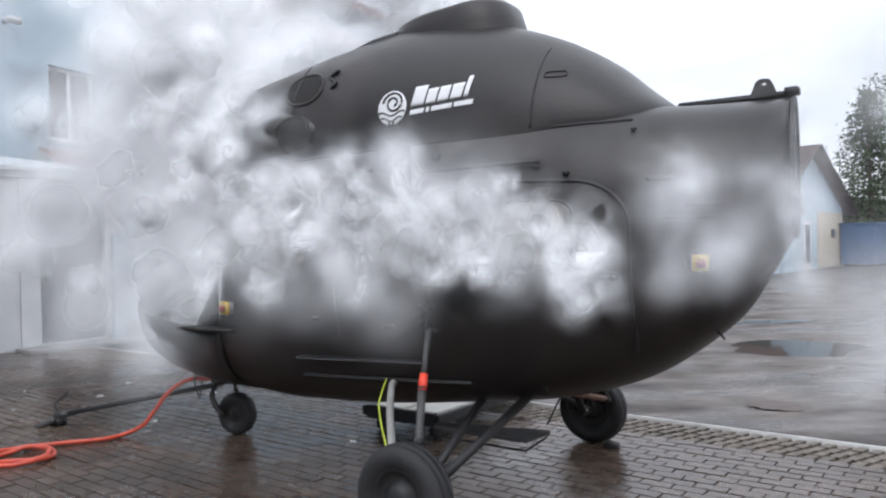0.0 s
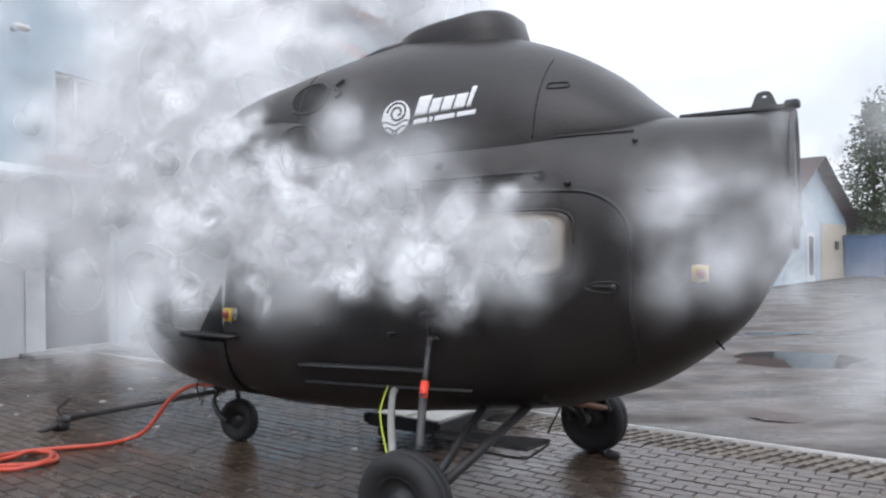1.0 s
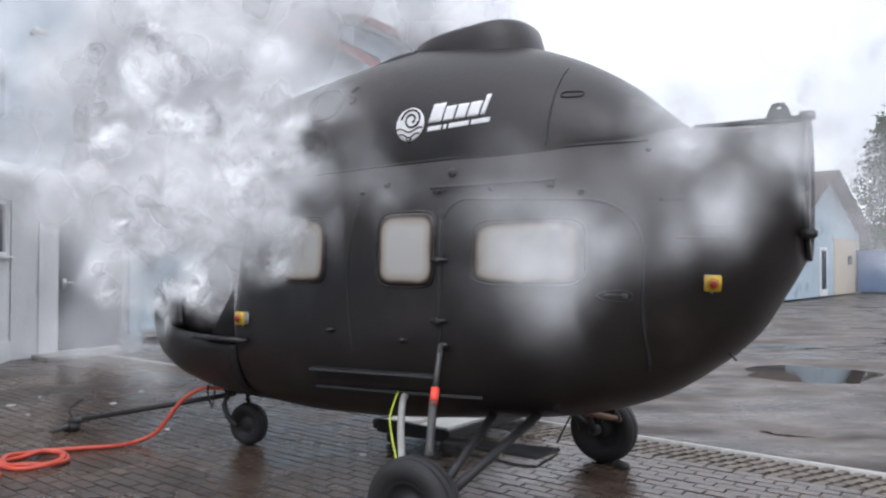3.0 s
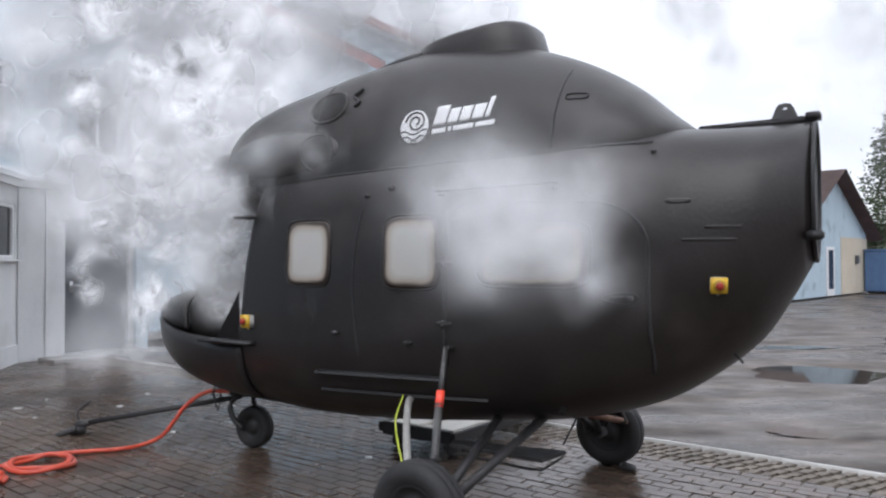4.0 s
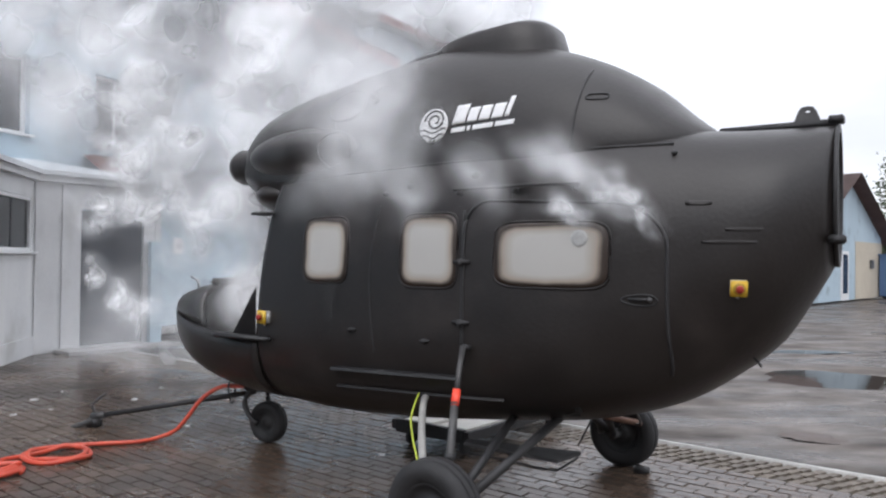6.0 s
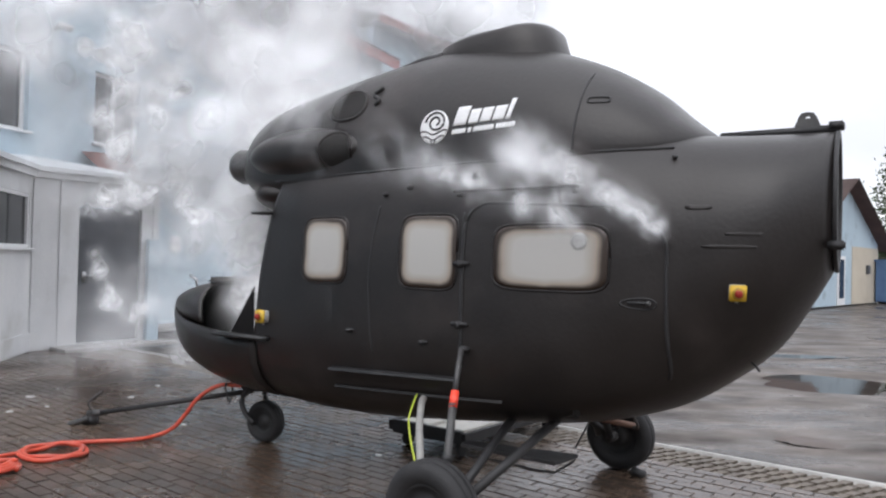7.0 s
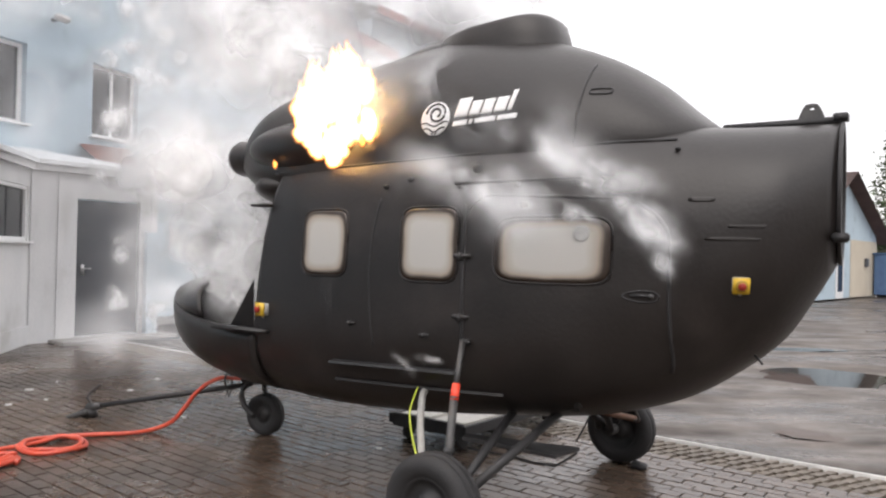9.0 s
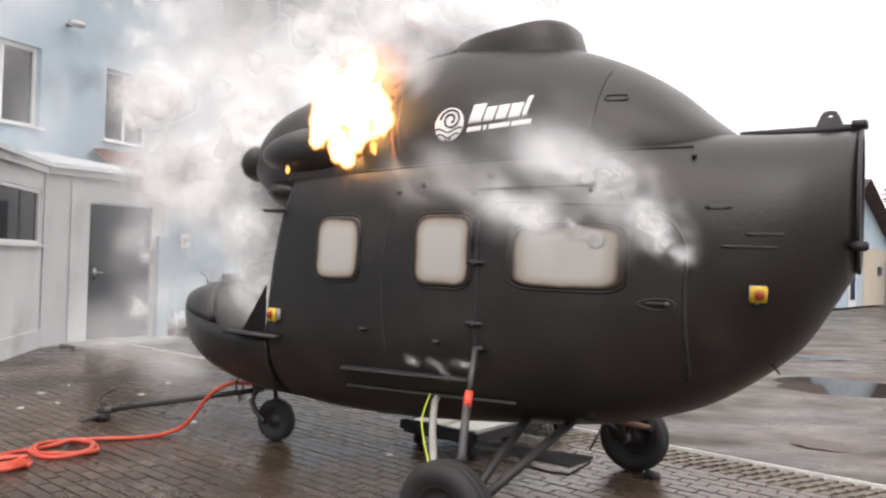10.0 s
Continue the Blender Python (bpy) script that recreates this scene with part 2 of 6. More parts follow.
PANE = make_pane()
FROST = surface("frosted_acrylic", (0.34, 0.34, 0.33), (0.42, 0.42, 0.41), 8, (0.3, 0.4), bump=0.02)


def make_smoke(name, density, scale=1.5, contrast=1.5, colour=(0.98, 0.985, 0.995)):
    """Thin veils of smoke: ragged, denser in the middle of each veil."""
    m, n, l = material(name)
    out = n.new("ShaderNodeOutputMaterial")
    uv, co, info = n.new("ShaderNodeUVMap"), n.new("ShaderNodeTexCoord"), n.new("ShaderNodeObjectInfo")
    sub = n.new("ShaderNodeVectorMath")
    sub.operation = "SUBTRACT"
    sub.inputs[1].default_value = (0.5, 0.5, 0)
    ln = n.new("ShaderNodeVectorMath")
    ln.operation = "LENGTH"
    l.new(uv.outputs[0], sub.inputs[0])
    l.new(sub.outputs[0], ln.inputs[0])
    noise_ = n.new("ShaderNodeTexNoise")
    noise_.noise_dimensions = "4D"
    noise_.inputs["Scale"].default_value = scale
    noise_.inputs["Detail"].default_value = 4
    noise_.inputs["Roughness"].default_value = 0.46
    noise_.inputs["Distortion"].default_value = 0.05
    w = n.new("ShaderNodeMath")
    w.operation = "MULTIPLY"
    w.inputs[1].default_value = 37.0
    l.new(info.outputs["Random"], w.inputs[0])
    l.new(w.outputs[0], noise_.inputs["W"])
    l.new(co.outputs["Object"], noise_.inputs["Vector"])
    # ragged noise, thinning slowly outwards
    fall = n.new("ShaderNodeMath")
    fall.operation = "MULTIPLY_ADD"
    fall.inputs[1].default_value, fall.inputs[2].default_value = -0.9, 0.52 - 0.5 * contrast
    l.new(ln.outputs["Value"], fall.inputs[0])
    sm = n.new("ShaderNodeMath")
    sm.operation = "MULTIPLY_ADD"
    sm.inputs[1].default_value = contrast
    l.new(noise_.outputs[0], sm.inputs[0])
    l.new(fall.outputs[0], sm.inputs[2])
    mr = n.new("ShaderNodeMapRange")
    mr.interpolation_type = "SMOOTHSTEP"
    mr.inputs[1].default_value, mr.inputs[2].default_value, mr.inputs[4].default_value = 0.0, 1.0, density
    l.new(sm.outputs[0], mr.inputs[0])
    rim = n.new("ShaderNodeMapRange")
    rim.interpolation_type = "SMOOTHSTEP"
    rim.inputs[1].default_value, rim.inputs[2].default_value, rim.inputs[3].default_value, rim.inputs[4].default_value = 0.08, 0.49, 1, 0
    l.new(ln.outputs["Value"], rim.inputs[0])
    alpha = n.new("ShaderNodeMath")
    alpha.operation = "MULTIPLY"
    l.new(mr.outputs[0], alpha.inputs[0])
    l.new(rim.outputs[0], alpha.inputs[1])
    dif, tra, two = n.new("ShaderNodeBsdfDiffuse"), n.new("ShaderNodeBsdfTranslucent"), n.new("ShaderNodeMixShader")
    geo = n.new("ShaderNodeNewGeometry")
    # smoke scatters light from all sides: the shading leans towards the open sky
    soft = n.new("ShaderNodeVectorMath")
    soft.operation = "ADD"
    soft.inputs[1].default_value = (-0.2, -1.3, 2.4)
    norm = n.new("ShaderNodeVectorMath")
    norm.operation = "NORMALIZE"
    l.new(geo.outputs["Normal"], soft.inputs[0])
    l.new(soft.outputs[0], norm.inputs[0])
    dif.inputs[0].default_value = tra.inputs[0].default_value = (*colour, 1)
    l.new(norm.outputs[0], dif.inputs["Normal"])
    l.new(norm.outputs[0], tra.inputs["Normal"])
    two.inputs[0].default_value = 0.03
    l.new(dif.outputs[0], two.inputs[1])
    l.new(tra.outputs[0], two.inputs[2])
    clear, mix = n.new("ShaderNodeBsdfTransparent"), n.new("ShaderNodeMixShader")
    l.new(alpha.outputs[0], mix.inputs[0])
    l.new(clear.outputs[0], mix.inputs[1])
    l.new(two.outputs[0], mix.inputs[2])
    l.new(mix.outputs[0], out.inputs[0])
    return m


SMOKE_DENSE = make_smoke("dense_smoke", 1.0, 1.3, 1.6)
SMOKE_MID = make_smoke("drifting_smoke", 0.58, 1.1, 1.4)
SMOKE_THIN = make_smoke("thin_smoke", 0.22, 1.1, 1.6)
SMOKE_VEIL = make_smoke("hanging_smoke", 0.60, 0.8, 1.0)
SMOKE_WISP = make_smoke("wispy_smoke", 0.46, 1.4, 1.9)


def make_fire(name, strength, inner, outer, most=1.0):
    m, n, l = material(name)
    out = n.new("ShaderNodeOutputMaterial")
    uv, co, noise_ = n.new("ShaderNodeUVMap"), n.new("ShaderNodeTexCoord"), n.new("ShaderNodeTexNoise")
    noise_.inputs["Scale"].default_value, noise_.inputs["Detail"].default_value = 5.0, 5
    l.new(co.outputs["Object"], noise_.inputs["Vector"])
    sub, ln = n.new("ShaderNodeVectorMath"), n.new("ShaderNodeVectorMath")
    sub.operation, ln.operation = "SUBTRACT", "LENGTH"
    sub.inputs[1].default_value = (0.5, 0.5, 0)
    l.new(uv.outputs[0], sub.inputs[0])
    l.new(sub.outputs[0], ln.inputs[0])
    v = n.new("ShaderNodeMath")
    v.operation = "MULTIPLY_ADD"
    v.inputs[1].default_value, v.inputs[2].default_value = -2.0, 0.62
    l.new(ln.outputs["Value"], v.inputs[0])
    s = n.new("ShaderNodeMath")
    s.operation = "MULTIPLY_ADD"
    s.inputs[1].default_value = 0.75
    l.new(noise_.outputs[0], s.inputs[0])
    l.new(v.outputs[0], s.inputs[2])
    ramp = n.new("ShaderNodeValToRGB")
    ramp.color_ramp.elements[0].position, ramp.color_ramp.elements[0].color = 0.12, (*outer, 1)
    ramp.color_ramp.elements[1].position, ramp.color_ramp.elements[1].color = 0.75, (*inner, 1)
    l.new(s.outputs[0], ramp.inputs[0])
    a = n.new("ShaderNodeMapRange")
    a.interpolation_type = "SMOOTHSTEP"
    a.inputs[1].default_value, a.inputs[2].default_value, a.inputs[4].default_value = 0.05, 1.1, most
    l.new(s.outputs[0], a.inputs[0])
    rim = n.new("ShaderNodeMapRange")
    rim.interpolation_type = "SMOOTHSTEP"
    rim.inputs[1].default_value, rim.inputs[2].default_value, rim.inputs[3].default_value, rim.inputs[4].default_value = 0.3, 0.49, 1, 0
    l.new(ln.outputs["Value"], rim.inputs[0])
    am = n.new("ShaderNodeMath")
    am.operation = "MULTIPLY"
    l.new(a.outputs[0], am.inputs[0])
    l.new(rim.outputs[0], am.inputs[1])
    em, clear, mix = n.new("ShaderNodeEmission"), n.new("ShaderNodeBsdfTransparent"), n.new("ShaderNodeMixShader")
    em.inputs[1].default_value = strength
    l.new(ramp.outputs[0], em.inputs[0])
    l.new(am.outputs[0], mix.inputs[0])
    l.new(clear.outputs[0], mix.inputs[1])
    l.new(em.outputs[0], mix.inputs[2])
    l.new(mix.outputs[0], out.inputs[0])
    return m


FIRE = make_fire("flame_glow", 15.0, (1.0, 0.66, 0.26), (0.40, 0.10, 0.012))
# dim emission standing in for bloom and lit haze round the flame
HALO = make_fire("flame_bloom_veil", 1.8, (1.0, 0.40, 0.14), (0.6, 0.22, 0.09), 0.17)
EMBER = make_fire("small_flame_glow", 3.0, (1.0, 0.45, 0.10), (0.5, 0.08, 0.008))


# ---------------------------------------------------------------- mesh helpers
def part(name, bm, mat, parent=None, label="", smooth=True):
    """Links a bmesh as one mesh object, under a thing or part if one is given."""
    me = bpy.data.meshes.new(name)
    bm.normal_update()
    bm.to_mesh(me)
    bm.free()
    me.materials.append(mat)
    for p in me.polygons:
        p.use_smooth = smooth
    ob = new(name, me)
    ob.parent = parent
    if label:
        tagged(ob, label)
    return ob


def thing(name, label, category, m=None, group="", kind=""):
    ob = new(name)
    ob.empty_display_size = 0.2
    if m is not None:
        ob.matrix_world = m
    return tagged(ob, label, category, group, kind)


def bm_box(x0, x1, y0, y1, z0, z1, bevel=0.0, bm=None):
    own = bmesh.new()
    bmesh.ops.create_cube(own, size=1)
    for v in own.verts:
        v.co = Vector(((x0 + x1) / 2 + v.co.x * (x1 - x0), (y0 + y1) / 2 + v.co.y * (y1 - y0), (z0 + z1) / 2 + v.co.z * (z1 - z0)))
    if bevel:
        bmesh.ops.bevel(own, geom=own.edges[:], offset=bevel, segments=2, affect="EDGES", clamp_overlap=True)
    if bm is None:
        return own
    me = bpy.data.meshes.new("tmp")
    own.to_mesh(me)
    own.free()
    bm.from_mesh(me)
    bpy.data.meshes.remove(me)
    return bm


def bm_tube(points, radius, segs=10, bm=None, ends=None):
    """A tube along points; ends scales the radius from first to last."""
    bm = bm or bmesh.new()
    pts = [Vector(p) for p in points]
    rings, up = [], Vector((0, 0, 1))
    for i, p in enumerate(pts):
        d = (pts[min(i + 1, len(pts) - 1)] - pts[max(i - 1, 0)]).normalized()
        side = d.cross(up if abs(d.z) < 0.95 else Vector((1, 0, 0))).normalized()
        top = side.cross(d)
        k = 1.0 if ends is None else ends[0] + (ends[1] - ends[0]) * i / max(1, len(pts) - 1)
        rings.append([bm.verts.new(p + (side * math.cos(a) + top * math.sin(a)) * radius * k)
                      for a in (2 * math.pi * j / segs for j in range(segs))])
    for r0, r1 in zip(rings, rings[1:]):
        for j in range(segs):
            bm.faces.new((r0[j], r0[(j + 1) % segs], r1[(j + 1) % segs], r1[j]))
    bm.faces.new(rings[0][::-1])
    bm.faces.new(rings[-1])
    return bm


def spline(points, n=12):
    """Catmull-Rom through the points."""
    p = [Vector(q) for q in points]
    p = [2 * p[0] - p[1], *p, 2 * p[-1] - p[-2]]
    out = []
    for i in range(1, len(p) - 2):
        for k in range(n):
            t = k / n
            out.append(0.5 * (2 * p[i] + (p[i + 1] - p[i - 1]) * t + (2 * p[i - 1] - 5 * p[i] + 4 * p[i + 1] - p[i + 2]) * t * t
                              + (3 * p[i] - p[i - 1] - 3 * p[i + 1] + p[i + 2]) * t ** 3))
    out.append(p[-2])
    return out


def bm_lathe(profile, segs=40, axis="y"):
    """Turns (radius, along) pairs round an axis."""
    bm = bmesh.new()
    rings = []
    for r, a in profile:
        ring = []
        for j in range(segs):
            t = 2 * math.pi * j / segs
            c, s = r * math.cos(t), r * math.sin(t)
            ring.append(bm.verts.new({"y": (c, a, s), "z": (c, s, a), "x": (a, c, s)}[axis]))
        rings.append(ring)
    for r0, r1 in zip(rings, rings[1:]):
        for j in range(segs):
            bm.faces.new((r0[j], r0[(j + 1) % segs], r1[(j + 1) % segs], r1[j]))
    bmesh.ops.recalc_face_normals(bm, faces=bm.faces[:])
    return bm


def lerp_rows(rows, x):
    """Smooth interpolation of a table whose first column is x."""
    if x <= rows[0][0]:
        return rows[0][1:]
    for i in range(len(rows) - 1):
        if x <= rows[i + 1][0]:
            a, b = rows[i], rows[i + 1]
            p, q = rows[max(i - 1, 0)], rows[min(i + 2, len(rows) - 1)]
            t = (x - a[0]) / (b[0] - a[0])
            h = b[0] - a[0]
            res = []
            for k in range(1, len(a)):
                m0 = (b[k] - p[k]) / (b[0] - p[0]) * h
                m1 = (q[k] - a[k]) / (q[0] - a[0]) * h
                res.append((2 * t ** 3 - 3 * t * t + 1) * a[k] + (t ** 3 - 2 * t * t + t) * m0 + (3 * t * t - 2 * t ** 3) * b[k] + (t ** 3 - t * t) * m1)
            return res
    return rows[-1][1:]


# ---------------------------------------------------------------- ground
LINE_D, LINE_N, LINE_O = Vector((0.776, -0.631, 0)), Vector((0.631, 0.776, 0)), 6.02   # the paving's far edge
PAVE = Matrix(((LINE_D.x, LINE_N.x, 0, LINE_N.x * LINE_O), (LINE_D.y, LINE_N.y, 0, LINE_N.y * LINE_O), (0, 0, 1, 0), (0, 0, 0, 1)))


# hollows of the yard: centre and half axes
DIPS = [(5.45, 10.5, 0.95, 0.80), (3.43, 6.93, 0.33, 0.24), (9.3, 14.2, 0.9, 0.25), (8.6, 12.6, 0.6, 0.25), (6.6, 13.6, 0.7, 0.25)]


def build_ground():
    bm = bmesh.new()
    rng = random.Random(3)
    # one sheet to the horizon, fine near the place
    xs = [-900, -300, -120, -60, -30] + [-20 + i * 0.5 for i in range(40)] + [0 + i * 0.16 for i in range(75)] + [12 + i * 0.5 for i in range(47)] + [45, 70, 120, 300, 900]
    ys = [-900, -300, -100, -40, -15] + [-8 + i * 0.5 for i in range(26)] + [5 + i * 0.16 for i in range(63)] + [15.2 + i * 0.6 for i in range(42)] + [50, 70, 120, 300, 1200]
    grid = []
    for y in ys:
        row = []
        for x in xs:
            d = LINE_N.x * x + LINE_N.y * y - LINE_O
            z = -0.075
            if d > 0.4:
                z -= sum(0.045 * math.exp(-(((x - px) / rx) ** 2 + ((y - py) / ry) ** 2)) for px, py, rx, ry in DIPS)
                z += 0.016 * noise.noise((x * 0.5, y * 0.5, 0)) + 0.012 * noise.noise((x * 1.3, y * 1.3, 4))
            row.append(bm.verts.new((x, y, z)))
        grid.append(row)
    for a, b in zip(grid, grid[1:]):
        for i in range(len(xs) - 1):
            bm.faces.new((a[i], a[i + 1], b[i + 1], b[i]))
    tagged(part("ground", bm, YARD), "worn wet asphalt yard with puddles and patches", "ground", kind="structure")
    # bed of the paving
    bed = part("pavement_bed", bm_box(-14, 9, -12, -0.5, -0.09, -0.008), JOINT)
    bed.matrix_world = PAVE
    tagged(bed, "dark jointing sand under the block paving", "pavement", kind="structure")
    belt = part("verge_bed", bm_box(-14, 9, -0.499, -0.02, -0.09, -0.02), GRASSJOINT)
    belt.matrix_world = PAVE
    tagged(belt, "mossy soil showing through the grid pavers", "pavement", kind="structure")
    strip = part("wet_channel", bm_box(-14, 9, 0.036, 0.30, -0.12, -0.045, 0.01), CHANNEL)
    strip.matrix_world = PAVE
    tagged(strip, "dark wet asphalt channel beside the kerb", "ground", kind="structure")
    kerb = part("kerb", bm_box(-14, 9, -0.02, 0.035, -0.12, 0.012, 0.006), PALESTONE)
    kerb.matrix_world = PAVE
    tagged(kerb, "narrow pale concrete kerb along the paving", "kerb", kind="structure")


build_ground()


def blob(name, cx, cy, rx, ry, seed, z, mat, label, category, turn=0.0):
    bm = bmesh.new()
    rng = random.Random(seed)
    ph = [rng.uniform(0, 6.28) for _ in range(6)]
    vs = []
    for i in range(72):
        a = 2 * math.pi * i / 72
        k = 1 + sum(0.22 / (j + 1) * math.sin((j + 2) * a + ph[j]) for j in range(6))
        x, y = rx * k * math.cos(a), ry * k * math.sin(a)
        vs.append(bm.verts.new((x * math.cos(turn) - y * math.sin(turn), x * math.sin(turn) + y * math.cos(turn), 0)))
    bm.faces.new(vs)
    ob = part(name, bm, mat)
    ob.location = (cx, cy, z)
    return tagged(ob, label, category, kind="structure")


for px, py, rx, ry in DIPS:
    if rx > 0.5:
        blob("puddle", px, py, rx * 1.15, ry * 1.2, int(px * 10), -0.09, WATER, "still shallow puddle mirroring the pale buildings", "puddle")
    else:
        blob("damp_hollow", px, py, rx * 0.85, ry * 0.85, 5, -0.098, MUD, "muddy brown damp hollow in the asphalt", "puddle")


# ---------------------------------------------------------------- buildings
def wall_frame(p0, p1):
    """x along the wall from p0 to p1, y into the building (to the left of the way), z up."""
    a, b = Vector((*p0, 0)), Vector((*p1, 0))
    d = (b - a).normalized()
    nrm = Vector((-d.y, d.x, 0))
    return Matrix(((d.x, nrm.x, 0, a.x), (d.y, nrm.y, 0, a.y), (0, 0, 1, 0), (0, 0, 0, 1))), (b - a).length


def bm_wall(length, height, thick, holes):
    """A wall with openings (x0, x1, z0, z1) through it; its face lies at y = 0."""
    xs = sorted({0, length, *[h[0] for h in holes], *[h[1] for h in holes]})
    zs = sorted({0, height, *[h[2] for h in holes], *[h[3] for h in holes]})
    bm = bmesh.new()
    solid = lambda i, k: 0 <= i < len(xs) - 1 and 0 <= k < len(zs) - 1 and not any(
        h[0] <= (xs[i] + xs[i + 1]) / 2 <= h[1] and h[2] <= (zs[k] + zs[k + 1]) / 2 <= h[3] for h in holes)
    quad = lambda *p: bm.faces.new([bm.verts.new(q) for q in p])
    for i in range(len(xs) - 1):
        for k in range(len(zs) - 1):
            if not solid(i, k):
                continue
            a, b, c, d = xs[i], xs[i + 1], zs[k], zs[k + 1]
            quad((a, 0, c), (b, 0, c), (b, 0, d), (a, 0, d))
            quad((b, thick, c), (a, thick, c), (a, thick, d), (b, thick, d))
            if not solid(i - 1, k):
                quad((a, thick, c), (a, 0, c), (a, 0, d), (a, thick, d))
            if not solid(i + 1, k):
                quad((b, 0, c), (b, thick, c), (b, thick, d), (b, 0, d))
            if not solid(i, k - 1):
                quad((a, 0, c), (a, thick, c), (b, thick, c), (b, 0, c))
            if not solid(i, k + 1):
                quad((a, 0, d), (b, 0, d), (b, thick, d), (a, thick, d))
    bmesh.ops.remove_doubles(bm, verts=bm.verts[:], dist=0.0005)
    return bm


def window(parent, x0, x1, z0, z1, inset, mullions=(), bar=0.06):
    """Frame, panes and sill in an opening of a wall."""
    bm = bmesh.new()
    bm_box(x0, x0 + bar, inset - 0.02, inset + 0.06, z0, z1, 0.006, bm)
    bm_box(x1 - bar, x1, inset - 0.02, inset + 0.06, z0, z1, 0.006, bm)
    bm_box(x0 + bar, x1 - bar, inset - 0.02, inset + 0.06, z0, z0 + bar, 0.006, bm)
    bm_box(x0 + bar, x1 - bar, inset - 0.02, inset + 0.06, z1 - bar, z1, 0.006, bm)
    for m in mullions:
        bm_box(m - bar / 2, m + bar / 2, inset - 0.018, inset + 0.058, z0 + bar, z1 - bar, 0.006, bm)
    w = part("window_frame", bm, FRAME, parent, "white plastic window frame", smooth=False)
    edges = [x0 + bar, *mullions, x1 - bar]
    for a, b in zip(edges, edges[1:]):
        part("pane", bm_box(a, b, inset + 0.02, inset + 0.03, z0 + bar, z1 - bar), DARKGLASS, w, "dark reflecting glass pane", smooth=False)
    part("window_sill", bm_box(x0 - 0.05, x1 + 0.05, -0.08, inset, z0 - 0.035, z0 - 0.004, 0.006), FRAME, parent, smooth=False)


def build_main_building():
    m, length = wall_frame((-9.98, 5.9), (-2.0, 23.0))
    b = thing("blue_building", "pale blue two-storey building with red roof edge", "building", m)
    H_EAVE = 7.6
    holes = [(5.95, 7.16, 3.5, 4.83), (8.45, 9.5, 3.5, 4.83)]
    part("wall", bm_wall(length, H_EAVE, 0.35, holes), BLUE, b, "pale blue rendered wall", smooth=False)
    for h in holes:
        window(b, *h, 0.14, ((h[0] + h[1]) / 2,))
    part("end_wall", bm_box(length - 0.35, length - 0.002, 0.352, 9, 0, H_EAVE), BLUE, b, smooth=False)
    part("back_wall", bm_box(-14, length - 0.36, 9.0, 9.3, 0, H_EAVE), BLUE, b, smooth=False)
    part("front_wall", bm_box(-14, -0.002, 0.0, 0.35, 0, H_EAVE), BLUE, b, smooth=False)
    part("front_end_wall", bm_box(-14, -13.65, 0.352, 8.99, 0, H_EAVE), BLUE, b, smooth=False)
    part("fascia", bm_box(-14.4, length + 0.3, -0.45, -0.41, H_EAVE - 0.22, H_EAVE + 0.1), REDMETAL, b, "red sheet-metal eaves board", smooth=False)
    part("soffit", bm_box(-14.4, length + 0.3, -0.405, 0.0, H_EAVE + 0.002, H_EAVE + 0.06), PANEL, b, smooth=False)
    bm = bmesh.new()
    v = [bm.verts.new(p) for p in ((-14.4, -0.5, H_EAVE + 0.11), (length + 0.3, -0.5, H_EAVE + 0.11), (length + 0.3, 4.6, H_EAVE + 1.9), (-14.4, 4.6, H_EAVE + 1.9),
                                   (length + 0.3, 9.7, H_EAVE + 0.11), (-14.4, 9.7, H_EAVE + 0.11))]
    bm.faces.new((v[0], v[1], v[2], v[3]))
    bm.faces.new((v[3], v[2], v[4], v[5]))
    bmesh.ops.solidify(bm, geom=bm.faces[:], thickness=0.06)
    part("roof", bm, REDMETAL, b, "red sheet-metal roof", smooth=False)
    # plinth along the foot
    part("plinth", bm_box(0, length, -0.5, -0.004, 0.0, 0.10, 0.01), CONCRETE, b, "low concrete footing strip", smooth=False)
    cam_box = thing("security_camera", "small white security camera on the blue wall", "camera", m @ pose(7.6, -0.12, 5.35))
    part("housing", bm_box(-0.13, 0.13, -0.20, -0.06, -0.05, 0.05, 0.02), PANEL, cam_box)
    part("bracket", bm_box(-0.02, 0.02, -0.06, 0.12, -0.03, 0.03, 0.005), STEEL, cam_box)
    sign = thing("hydrant_sign", "small white sign with a dark letter H", "sign", m @ pose(10.5, -0.02, 1.73))
    part("plate", bm_box(-0.13, 0.13, -0.015, 0.0, -0.16, 0.16, 0.004), WHITE, sign, smooth=False)
    lettering("H", 0.20, DOORGREY, sign, pose(0, -0.018, -0.07, 90, 0, 0))
    return m


def lettering(text, size, mat, parent, m):
    cu = bpy.data.curves.new("letters", "FONT")
    cu.body, cu.size, cu.extrude, cu.align_x = text, size, 0.001, "CENTER"
    tmp = new("tmp_letters", cu)
    me = bpy.data.meshes.new_from_object(tmp.evaluated_get(bpy.context.evaluated_depsgraph_get()))
    bpy.data.objects.remove(tmp)
    me.materials.clear()
    me.materials.append(mat)
    ob = new("letter", me)
    ob.parent = parent
    ob.matrix_local = m
    return ob


build_main_building()
# unseen wall added behind the camera, darkens what the hull's side reflects
tagged(part("unseen_south_wall", bm_box(-17, 12, -12.3, -12, 0, 5.5), CONCRETE, smooth=False), "plain grey unseen wall, added to close the yard and dim reflections", "wall", kind="structure")


